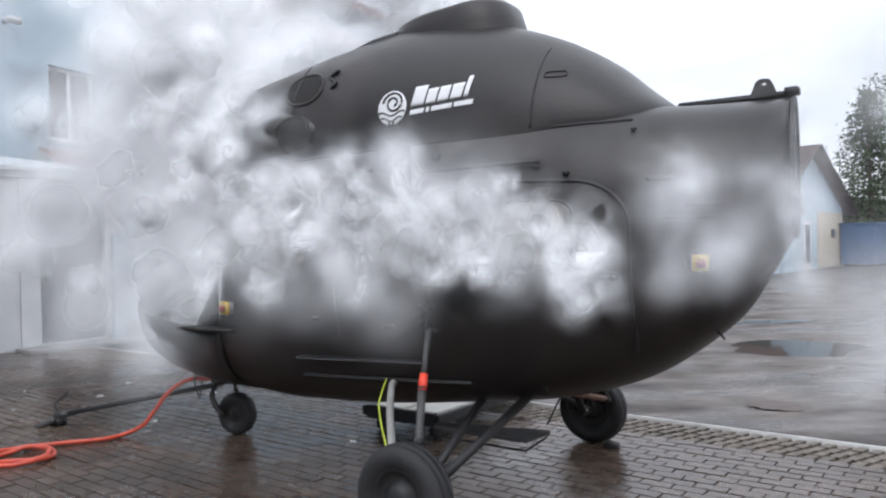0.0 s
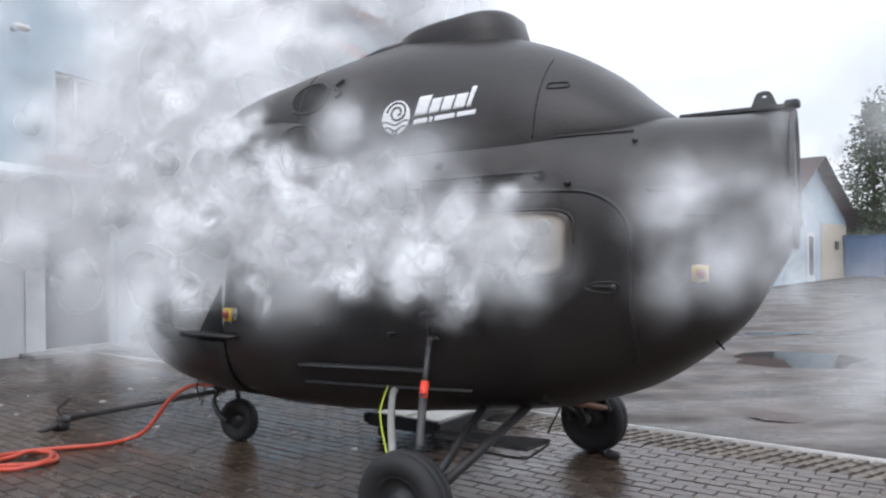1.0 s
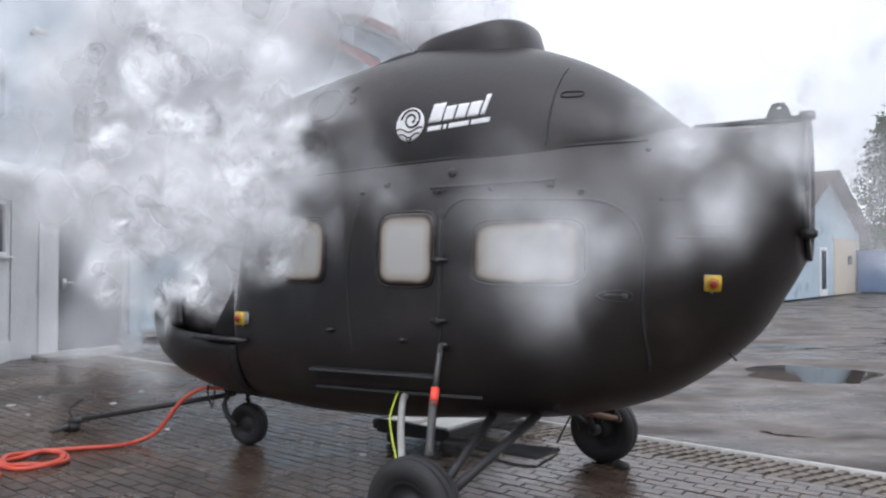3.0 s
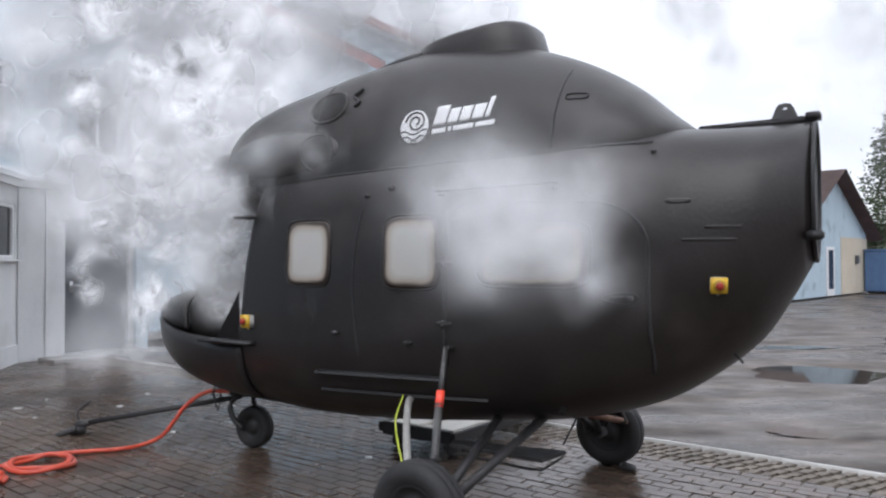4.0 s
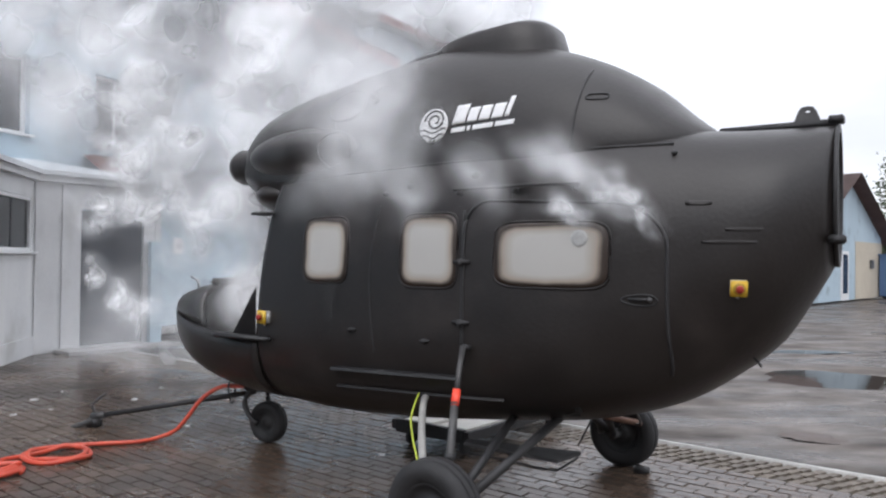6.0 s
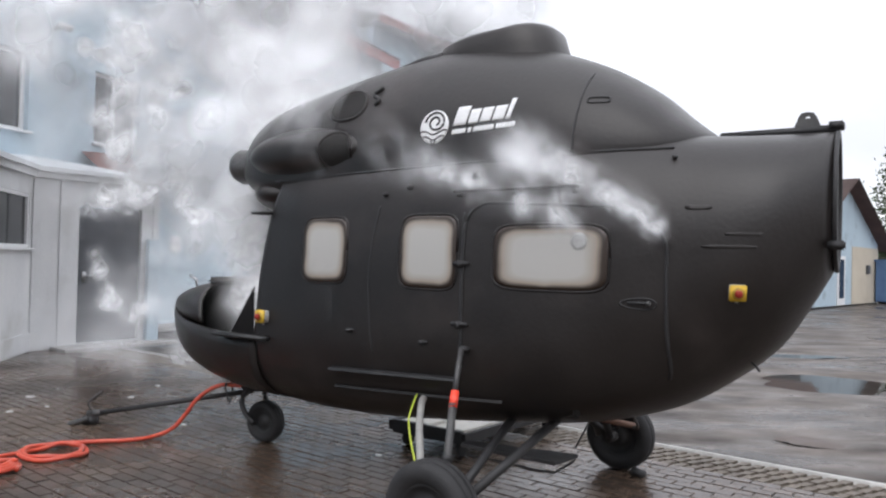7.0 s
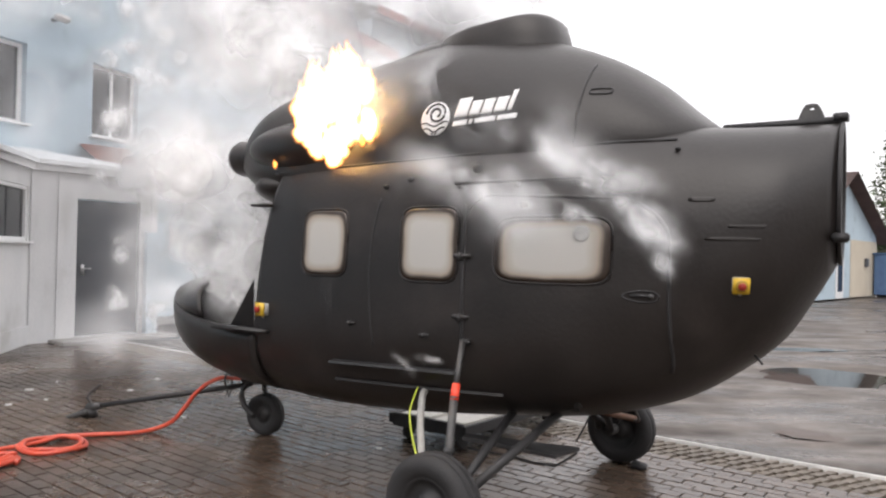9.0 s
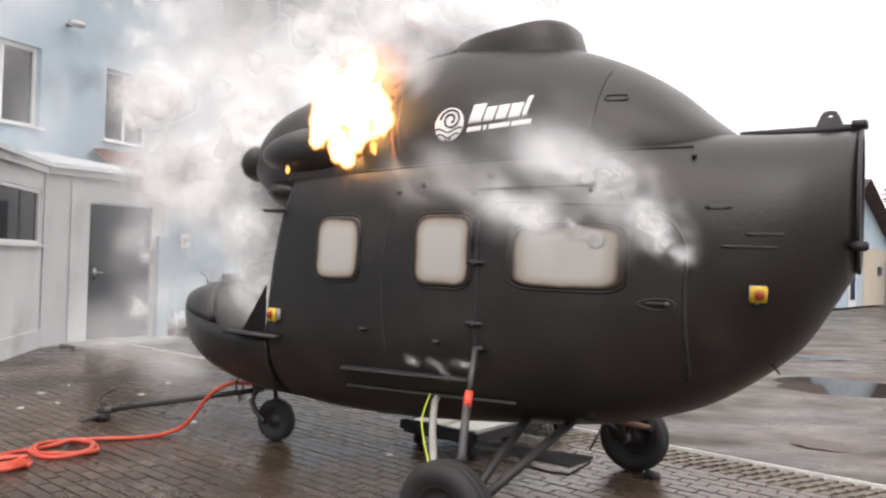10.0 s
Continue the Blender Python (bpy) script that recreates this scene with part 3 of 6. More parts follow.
def build_porch():
    """The white panelled entrance porch: two faces meet at an obtuse corner."""
    A, B, C = (-5.75, 9.0), (-6.19, 11.2), (-4.90, 12.85)
    porch = thing("entrance_porch", "off-white panelled entrance porch with a light sheet roof", "porch")
    HP = 2.62
    m1, l1 = wall_frame(A, B)
    m2, l2 = wall_frame(B, C)
    w1 = part("front_panel", bm_wall(l1, HP, 0.12, [(0.35, 2.16, 1.55, 2.36)]), PANEL, porch, "off-white wall panel with a wide window", smooth=False)
    w1.matrix_local = m1
    window(w1, 0.35, 2.16, 1.55, 2.36, 0.03, (), 0.055)
    w2 = part("side_panel", bm_wall(l2, HP, 0.12, [(0.72, 1.78, 0.06, 2.24)]), PANEL, porch, "off-white wall panel holding the door", smooth=False)
    w2.matrix_local = m2
    d = part("door", bm_box(0.74, 1.76, 0.03, 0.08, 0.07, 2.22, 0.006), DOORGREY, w2, "dark grey steel door", smooth=False)
    hb = bm_box(0.80, 0.86, 0.016, 0.029, 1.03, 1.20, 0.003)
    bm_box(0.82, 0.96, -0.02, 0.0, 1.12, 1.145, 0.006, hb)
    bm_box(0.825, 0.845, -0.02, 0.02, 1.12, 1.14, 0, hb)
    part("door_handle", hb, ALLOY, w2, "steel lever handle")
    for x in (0.0, l2 - 0.13, 0.40):
        part("corner_trim", bm_box(x + 0.01, x + 0.12, -0.025, -0.002, 0.0, HP, 0.004), PANEL, w2, smooth=False)
    for zz in (0.28,):
        part("base_board", bm_box(0.0, l1 - 0.01, -0.03, -0.002, 0.0, zz, 0.004), PANEL, w1, smooth=False)
    # flat roof with a moulded edge that follows both faces
    pts = [Vector((*A, 0)), Vector((*B, 0)), Vector((*C, 0))]
    back = [Vector((-7.6, 12.4, 0)), Vector((-8.8, 9.2, 0))]
    for k, (z0, z1, o, mat) in enumerate(((HP + 0.004, HP + 0.10, 0.10, PANEL), (HP + 0.10, HP + 0.17, 0.17, LIGHTROOF))):
        bm = bmesh.new()
        ring = [pts[0] + Vector((0.99, 0.1, 0)) * o, pts[1] + Vector((0.98, -0.25, 0)) * o * 0.9, pts[2] + Vector((0.79, -0.62, 0)) * o, *back]
        lo = [bm.verts.new((p.x, p.y, z0)) for p in ring]
        rise = [0, 0, 0, 0.42, 0.42]
        hi = [bm.verts.new((p.x, p.y, z1 + (r if k else 0))) for p, r in zip(ring, rise)]
        bm.faces.new(lo[::-1])
        bm.faces.new(hi)
        for i in range(5):
            bm.faces.new((lo[i], lo[(i + 1) % 5], hi[(i + 1) % 5], hi[i]))
        bmesh.ops.recalc_face_normals(bm, faces=bm.faces[:])
        part("cornice" if k == 0 else "roof", bm, mat, porch, "off-white eaves board" if k == 0 else "light sheet-metal roof", smooth=False)
    bm = bmesh.new()
    v = [bm.verts.new(q) for q in ((-5.75, 12.6, HP + 0.24), (-5.30, 13.15, HP + 0.20), (-5.9, 14.0, HP + 0.70), (-6.6, 13.4, HP + 0.74))]
    bm.faces.new(v)
    bmesh.ops.solidify(bm, geom=bm.faces[:], thickness=0.08)
    part("canopy_roof", bm, ROOFRED, porch, "small red-brown canopy roof", smooth=False)
    step = part("door_step", bm_box(0.3, 2.2, -0.55, -0.03, 0, 0.05, 0.01), CONCRETE, porch, "low concrete door step", smooth=False)
    step.matrix_local = m2
    # pale blue downpipe casing beside the door
    casing = thing("pipe_casing", "pale blue boxed downpipe casing beside the door", "casing", m2)
    part("casing_box", bm_box(1.84, 2.05, -0.14, -0.028, 0.0, 1.75, 0.008), BLUE, casing, smooth=False)


build_porch()


def build_tall_block():
    b = thing("tall_block", "taller pale blue block behind the roofs", "building", pose(-7.75, 30, 0, 0, 0, 12))
    part("wall", bm_box(-6, 4.2, 0, 8, 0, 16), BLUE, b, "pale blue upper wall", smooth=False)
    part("parapet", bm_box(-6.1, 4.3, -0.1, 8.1, 16.002, 16.25), PANEL, b, smooth=False)
    g = thing("rear_wing", "rear wing with a weathered red-edged roof", "building", pose(-2.7, 27, 0, 0, 0, 55))
    part("wall", bm_box(0.0, 9, 0, 7, 0, 10.0), BLUE, g, smooth=False)
    bm = bmesh.new()
    v = [bm.verts.new(p) for p in ((-0.3, -0.5, 10.25), (9.4, -0.5, 10.25), (9.4, 3.5, 11.6), (-0.3, 3.5, 11.6), (9.4, 7.5, 10.25), (-0.3, 7.5, 10.25))]
    bm.faces.new((v[0], v[1], v[2], v[3]))
    bm.faces.new((v[3], v[2], v[4], v[5]))
    bmesh.ops.solidify(bm, geom=bm.faces[:], thickness=0.08)
    part("roof", bm, ROOFGREY, g, "weathered roof sheet", smooth=False)
    part("fascia", bm_box(-0.3, 9.4, -0.56, -0.51, 10.0, 10.3), REDMETAL, g, "red eaves board", smooth=False)
    part("soffit", bm_box(-0.3, 9.4, -0.505, 0.0, 10.05, 10.12), PANEL, g, smooth=False)


build_tall_block()


def build_far_house():
    m, length = wall_frame((13.6, 28.2), (21.0, 36.0))
    h = thing("gabled_outbuilding", "pale blue and beige gabled outbuilding across the yard", "building", m)
    E, A, mid = 2.75, 5.35, length * 0.48
    pr = [(0, 0.0), (length, 0.0), (length, E), (mid, A), (0, E)]
    bm = bmesh.new()
    fr = [bm.verts.new((x, 0, z)) for x, z in pr]
    bk = [bm.verts.new((x, 0.25, z)) for x, z in pr]
    bm.faces.new(fr)
    bm.faces.new(bk[::-1])
    for i in range(5):
        bm.faces.new((fr[i], fr[(i + 1) % 5], bk[(i + 1) % 5], bk[i]))
    bmesh.ops.recalc_face_normals(bm, faces=bm.faces[:])
    part("gable_wall", bm, BLUE, h, "pale blue gable wall", smooth=False)
    part("rendered_panel", bm_box(length * 0.60, length - 0.02, -0.03, -0.002, 0, 2.55), BEIGE, h, "beige rendered wall panel", smooth=False)
    part("side_wall", bm_box(length - 0.25, length - 0.002, 0.252, 12, 0, E - 0.05), BEIGE, h, smooth=False)
    part("side_wall", bm_box(0, 0.25, 0.252, 12, 0, E - 0.05), BLUE, h, smooth=False)
    part("rear_wall", bm_box(0.252, length - 0.252, 11.75, 12, 0, E), BLUE, h, smooth=False)
    for s in (0, 1):
        bm = bmesh.new()
        x0, z0 = ((-0.7, E - 0.30) if s == 0 else (length + 0.7, E - 0.30))
        v = [bm.verts.new(p) for p in ((x0, -0.6, z0), (mid, -0.6, A + 0.06), (mid, 12.3, A + 0.06), (x0, 12.3, z0))]
        bm.faces.new(v)
        bmesh.ops.solidify(bm, geom=bm.faces[:], thickness=0.14)
        bmesh.ops.recalc_face_normals(bm, faces=bm.faces[:])
        part("roof_slope", bm, ROOFGREY, h, "weathered brown roof", smooth=False)
    d = part("door", bm_box(length * 0.40, length * 0.50, -0.05, -0.004, 0, 2.1, 0.01), FRAME, h, "white glazed door", smooth=False)
    part("door_glass", bm_box(length * 0.42, length * 0.48, -0.062, -0.052, 0.3, 1.95), DARKGLASS, d, smooth=False)
    part("lamp", bm_box(length * 0.80, length * 0.83, -0.16, -0.032, 1.35, 1.75, 0.02), DOORGREY, h, "small dark wall lamp", smooth=False)
    # blue container beside it
    c = thing("blue_container", "weathered blue steel container beside the outbuilding", "container", pose(21.6, 34.2, -0.06, 0, 0, 40))
    part("body", bm_box(0, 3.0, 0, 1.6, 0.10, 2.0, 0.03), BLUEBOX, c, smooth=False)
    for i in range(9):
        part("rib", bm_box(0.15 + i * 0.33, 0.27 + i * 0.33, -0.04, -0.002, 0.2, 1.9, 0.01), BLUEBOX, c, smooth=False)
    part("lid", bm_box(-0.05, 3.05, -0.06, 1.65, 2.004, 2.10, 0.02), BLUEBOX, c, smooth=False)
    for x in (0.15, 2.6):
        part("skid", bm_box(x, x + 0.2, 0.1, 1.5, 0.0, 0.098), BLACK, c, smooth=False)


build_far_house()


def build_tree(name, x, y, h, crown_r, seed, conifer, label):
    rng = random.Random(seed)
    t = thing(name, label, "tree", pose(x, y, -0.08))
    trunk = bm_tube([(0, 0, 0), (0.05, 0.02, h * 0.35), (0.0, 0.08, h * 0.7), (0.03, 0.05, h * 0.97)], 0.18, 10, ends=(1.0, 0.15))
    part("trunk", trunk, BARK, t, "rough brown trunk")
    limbs = bmesh.new()
    verts, faces = [], []
    n = 70 if conifer else 46
    for i in range(n):
        k = 0.14 + 0.84 * i / n
        a = i * 2.4 + rng.uniform(-0.3, 0.3)
        reach = crown_r * ((1.05 - k) if conifer else math.sqrt(max(0.05, 1 - ((k - 0.55) / 0.5) ** 2))) * rng.uniform(0.65, 1.12)
        z0 = h * k
        tip = Vector((math.cos(a) * reach, math.sin(a) * reach, z0 + (-0.18 if conifer else 0.45) * reach))
        bm_tube([(0, 0, z0), tip * 0.5 + Vector((0, 0, z0 * 0.5 + 0.06 * reach)), tip], 0.05 * (1.2 - k), 5, bm=limbs, ends=(1, 0.3))
        for j in range(95 if conifer else 130):
            f = rng.uniform(0.2, 1.06)
            p = Vector((0, 0, z0)).lerp(tip, f) + Vector((rng.gauss(0, 0.20), rng.gauss(0, 0.20), rng.gauss(-0.1, 0.17))) * (0.5 + 0.35 * reach)
            s = rng.uniform(0.06, 0.15)
            u = Vector((rng.gauss(0, 1), rng.gauss(0, 1), rng.gauss(0, 0.6))).normalized() * s
            w = u.cross(Vector((rng.gauss(0, 1), rng.gauss(0, 1), rng.gauss(0, 1)))).normalized() * s * 0.55
            b = len(verts)
            verts += [p - u, p + w, p + u, p - w]
            faces.append((b, b + 1, b + 2, b + 3))
    part("limbs", limbs, BARK, t)
    me = bpy.data.meshes.new("crown")
    me.from_pydata([tuple(v) for v in verts], [], faces)
    me.materials.append(LEAF)
    ob = new("crown", me)
    ob.parent = t
    tagged(ob, "dense dark green foliage", kind="stuff")
    return t


build_tree("spruce_tree", 24.0, 38.5, 9.4, 4.2, 1, True, "tall dark green spruce behind the outbuilding")
build_tree("birch_tree", 28.3, 41.0, 10.5, 3.8, 2, False, "leafy green tree beside the yard")
build_tree("spruce_tree", 32.0, 46.0, 11.0, 3.2, 4, True, "dark green spruce at the yard's far edge")


def build_far_woods():
    """A low hedge of distant woods that closes the yard."""
    rng = random.Random(9)
    verts, faces = [], []
    for i in range(9000):
        a = rng.uniform(-0.15, 1.15)
        r = rng.uniform(75, 95)
        z = 6.5 * rng.random() ** 0.8 * (0.7 + 0.5 * noise.noise((a * 14, 0, 0)))
        p = Vector((math.sin(a) * r, math.cos(a) * r, z))
        s = rng.uniform(0.4, 0.9)
        u = Vector((rng.gauss(0, 1), rng.gauss(0, 1), rng.gauss(0, 1))).normalized() * s
        w = u.cross(Vector((rng.gauss(0, 1), rng.gauss(0, 1), rng.gauss(0, 1)))).normalized() * s * 0.7
        b = len(verts)
        verts += [p - u, p + w, p + u, p - w]
        faces.append((b, b + 1, b + 2, b + 3))
    me = bpy.data.meshes.new("far_woods")
    me.from_pydata([tuple(v) for v in verts], [], faces)
    me.materials.append(FARGREEN)
    tagged(new("far_woods", me), "distant green woods beyond the yard", "woods", kind="stuff")


build_far_woods()


# ---------------------------------------------------------------- helicopter
HELI = pose(0.65, 4.60, 0, 0, 0, -35)
heli = thing("helicopter_fuselage", "matte black helicopter training fuselage without rotor or tail boom", "helicopter", HELI)

# x (nose negative), keel z, roof z, half width, height of the widest point, squareness
HULL_ROWS = [
    (-1.98, 0.45, 2.26, 0.60, 1.10, 2.75),
    (-1.50, 0.43, 2.28, 0.64, 1.10, 2.75),
    (-0.80, 0.46, 2.29, 0.66, 1.12, 2.7),
    (0.00, 0.545, 2.29, 0.66, 1.18, 2.65),
    (0.45, 0.61, 2.27, 0.64, 1.25, 2.55),
    (0.85, 0.735, 2.22, 0.58, 1.38, 2.4),
    (1.10, 0.885, 2.195, 0.51, 1.52, 2.25),
    (1.35, 1.10, 2.19, 0.43, 1.66, 2.1),
    (1.48, 1.30, 2.19, 0.345, 1.76, 2.0),
    (1.585, 1.49, 2.19, 0.26, 1.84, 2.0),
]
COWL_ROWS = [
    (-2.56, 2.10, 2.30, 0.16, 2.20, 2.0),
    (-2.48, 2.00, 2.44, 0.30, 2.18, 2.1),
    (-2.33, 1.93, 2.58, 0.40, 2.14, 2.2),
    (-2.05, 1.88, 2.67, 0.48, 2.10, 2.3),
    (-1.60, 1.85, 2.75, 0.535, 2.06, 2.35),
    (-1.00, 1.86, 2.845, 0.54, 2.04, 2.35),
    (-0.50, 1.88, 2.885, 0.54, 2.04, 2.3),
    (0.00, 1.91, 2.81, 0.54, 2.06, 2.2),
    (0.40, 1.95, 2.66, 0.515, 2.08, 2.15),
    (0.70, 2.00, 2.48, 0.44, 2.10, 2.1),
    (0.90, 2.06, 2.305, 0.33, 2.13, 2.0),
    (1.03, 2.11, 2.20, 0.16, 2.15, 2.0),
]


def shoulder(rows, x):
    """The cabin's upper half is squarer than its lower half, up to the tail."""
    return 0.6 * max(0.0, min(1.0, (1.35 - x) / 0.7)) if rows is HULL_ROWS else 0.0


def section(rows, x, n):
    zb, zt, hw, zc, e0 = lerp_rows(rows, x)
    pts = []
    for j in range(n):
        a = 2 * math.pi * j / n
        c, s = math.cos(a), math.sin(a)
        e = e0 + (shoulder(rows, x) if s > 0 else 0.0)
        y = hw * math.copysign(abs(c) ** (2 / e), c)
        z = zc + (zt - zc if s > 0 else zc - zb) * math.copysign(abs(s) ** (2 / e), s)
        pts.append((x, y, z))
    return pts


def side_y(rows, x, z):
    """The port side's y at a place of the lofted body."""
    if callable(rows):
        return rows(x, z)
    zb, zt, hw, zc, e = lerp_rows(rows, x)
    k = abs(z - zc) / (zt - zc if z > zc else zc - zb)
    e += shoulder(rows, x) if z > zc else 0.0
    return -hw * max(0.02, 1 - min(1, k) ** e) ** (1 / e)


def loft(rows, x0, x1, steps, n=64, cap0=False, cap1=False):
    bm = bmesh.new()
    rings = [[bm.verts.new(p) for p in section(rows, x0 + (x1 - x0) * i / steps, n)] for i in range(steps + 1)]
    for a, b in zip(rings, rings[1:]):
        for j in range(n):
            bm.faces.new((a[j], b[j], b[(j + 1) % n], a[(j + 1) % n]))
    if cap0:
        bm.faces.new(rings[0])
    if cap1:
        bm.faces.new(rings[-1][::-1])
    bmesh.ops.recalc_face_normals(bm, faces=bm.faces[:])
    return bm


def thicken(ob, t):
    md = ob.modifiers.new("shell", "SOLIDIFY")
    md.thickness, md.offset = t, -1
    return ob


def outline(cx, cz, a, b, e, n=56):
    pts = []
    for i in range(n):
        t = 2 * math.pi * i / n
        c, s = math.cos(t), math.sin(t)
        pts.append((cx + a * math.copysign(abs(c) ** (2 / e), c), cz + b * math.copysign(abs(s) ** (2 / e), s)))
    return pts


def patch(rows, pts, off, rings=7, skirt=0.02):
    """A panel that follows the body's port side within an outline of (x, z)."""
    bm = bmesh.new()
    uv = bm.loops.layers.uv.new("UVMap")
    cx, cz = sum(p[0] for p in pts) / len(pts), sum(p[1] for p in pts) / len(pts)
    place = lambda x, z, o: (x, side_y(rows, x, z) - o, z)
    mid = bm.verts.new(place(cx, cz, off))
    loops_, level = [], {mid: 0.0}
    for k in range(1, rings + 1):
        f = k / rings
        ring = [bm.verts.new(place(cx + (x - cx) * f, cz + (z - cz) * f, off)) for x, z in pts]
        for v in ring:
            level[v] = f
        loops_.append(ring)
    if skirt:
        ring = [bm.verts.new(place(x, z, off - skirt)) for x, z in pts]
        for v in ring:
            level[v] = 1.0
        loops_.append(ring)
    n = len(pts)
    for j in range(n):
        bm.faces.new((mid, loops_[0][j], loops_[0][(j + 1) % n]))
    for a, b in zip(loops_, loops_[1:]):
        for j in range(n):
            bm.faces.new((a[j], b[j], b[(j + 1) % n], a[(j + 1) % n]))
    bmesh.ops.recalc_face_normals(bm, faces=bm.faces[:])
    if sum(f.normal.y * f.calc_area() for f in bm.faces) > 0:
        bmesh.ops.reverse_faces(bm, faces=bm.faces[:])
    for f in bm.faces:
        for lp in f.loops:
            lp[uv].uv = (level[lp.vert], 0.0)
    return bm


def trace(rows, pts, off, radius, closed=True, segs=6):
    """A bead along (x, z) points on the port side."""
    p3 = [(x, side_y(rows, x, z) - off, z) for x, z in pts]
    if closed:
        p3 = p3 + p3[:2]
    return bm_tube(p3, radius, segs)


def ellipsoid(cx, cy, cz, a, b, c, n=24):
    bm = bmesh.new()
    bmesh.ops.create_uvsphere(bm, u_segments=n * 2, v_segments=n, radius=1)
    for v in bm.verts:
        v.co = Vector((cx + v.co.x * a, cy + v.co.y * b, cz + v.co.z * c))
    return bm


def tail_skew(y):
    return -0.075 * y


def build_body():
    bm = loft(HULL_ROWS, -1.98, 1.585, 92, 80)
    for v in bm.verts:
        if v.co.x < -1.6:      # the front edge rakes back above the sill
            v.co.x += (0.02 + 0.16 * max(0.0, v.co.z - 1.2)) * max(0.0, min(1.0, (v.co.z - 0.9) / 0.2)) * (-1.6 - v.co.x) / 0.38
        if v.co.x > 1.2:       # the cut end stands slightly askew
            v.co.x += tail_skew(v.co.y) * (v.co.x - 1.2) / 0.385
    thicken(part("cabin_shell", bm, HULL, heli, "matte black cabin shell"), 0.03)
    # nose bowl, open above
    rows = [(-1.97, 0.45, 0.93, 0.60), (-2.3, 0.46, 0.94, 0.585), (-2.65, 0.50, 0.96, 0.545), (-2.95, 0.56, 0.99, 0.47), (-3.2, 0.65, 1.03, 0.37),
            (-3.38, 0.76, 1.07, 0.25), (-3.48, 0.88, 1.09, 0.13), (-3.51, 0.98, 1.08, 0.03)]
    bm = bmesh.new()
    rings = []
    for i in range(41):
        x = -1.97 - 1.54 * (i / 40) ** 0.8
        zb, zr, hw = lerp_rows(rows[::-1], x)
        ring = []
        for j in range(33):
            a = math.pi + math.pi * j / 32
            c, s = math.cos(a), math.sin(a)
            ring.append(bm.verts.new((x, hw * math.copysign(abs(c) ** 0.75, c), zr + (zr - zb) * math.copysign(abs(s) ** 0.75, s))))
        rings.append(ring)
    for a, b in zip(rings, rings[1:]):
        for j in range(32):
            bm.faces.new((a[j], b[j], b[j + 1], a[j + 1]))
    bmesh.ops.recalc_face_normals(bm, faces=bm.faces[:])
    if sum(f.normal.z for f in bm.faces) > 0:
        bmesh.ops.reverse_faces(bm, faces=bm.faces[:])
    thicken(part("nose_bowl", bm, HULL, heli, "rounded black nose shell open at the top"), 0.035)
    # domed cover over the front of the nose, cut off before the opening
    dome = [(-3.51, 1.085), (-3.49, 1.13), (-3.43, 1.175), (-3.32, 1.22), (-3.18, 1.255), (-3.04, 1.285), (-2.80, 1.30)]
    bm = bmesh.new()
    rings = []
    for i in range(19):
        x = -3.508 + 0.66 * (i / 18) ** 1.4
        zb, zr, hw = lerp_rows(rows[::-1], x)
        (top,) = lerp_rows(dome, x)
        ring = []
        for j in range(25):
            c, s = math.cos(math.pi * j / 24), math.sin(math.pi * j / 24)
            back = 0.16 * (i / 18) ** 3 * (1 - s)         # the rear edge reaches further back at the sides
            ring.append(bm.verts.new((x + back, hw * math.copysign(abs(c) ** 0.8, c), zr + 0.002 + (top - zr) * s ** 0.85)))
        rings.append(ring)
    for a, b in zip(rings, rings[1:]):
        for j in range(24):
            bm.faces.new((a[j], a[j + 1], b[j + 1], b[j]))
    bmesh.ops.recalc_face_normals(bm, faces=bm.faces[:])
    thicken(part("nose_cover", bm, HULL, heli, "domed black cover over the nose tip"), 0.02)
    part("nose_ledge", bm_box(-2.35, -1.80, -0.68, -0.585, 0.925, 0.955, 0.008), BLACK, heli, "narrow black ledge along the nose")
    bm = bmesh.new()
    v = [bm.verts.new(p) for p in ((-2.22, -0.605, 0.95), (-1.97, -0.605, 0.95), (-1.97, -0.607, 1.30))]
    bm.faces.new(v)
    bmesh.ops.solidify(bm, geom=bm.faces[:], thickness=0.03)
    part("gusset", bm, HULL, heli, smooth=False)
    part("roof_lip", bm_box(-2.03, -1.84, -0.62, -0.47, 1.80, 1.82, 0.008), BLACK, heli)
    part("deck_underside", ellipsoid(-2.02, 0.0, 1.96, 0.34, 0.50, 0.15), HULL, heli)
    part("cabin_floor", bm_box(-2.9, 0.4, -0.40, 0.40, 0.66, 0.69), SOOT, heli)
    part("bulkhead", bm_box(0.40, 0.43, -0.45, 0.45, 0.69, 2.05), SOOT, heli)
    # upper engine cowling
    part("engine_cowling", loft(COWL_ROWS, -2.56, 1.03, 90, 72, True, True), HULL, heli, "rounded black engine cowling")
    # rotor-mast fairing
    bm = bmesh.new()
    rings = []
    for k, (zz, g) in enumerate(((2.70, 1.0), (2.83, 0.985), (2.925, 0.97), (2.955, 0.95), (2.968, 0.91), (2.972, 0.75))):
        ring = []
        for j in range(48):
            a = 2 * math.pi * j / 48
            c, s = math.cos(a), math.sin(a)
            fore = 0.52 - 0.10 * k / 5 if c < 0 else 0.42 - 0.13 * k / 5
            ring.append(bm.verts.new((-0.30 + fore * g * math.copysign(abs(c) ** 0.8, c), 0.28 * g * math.copysign(abs(s) ** 0.75, s), zz - 0.055 * (1 - c) * k / 5)))
        rings.append(ring)
    for a, b in zip(rings, rings[1:]):
        for j in range(48):
            bm.faces.new((a[j], a[(j + 1) % 48], b[(j + 1) % 48], b[j]))
    bm.faces.new(rings[-1])
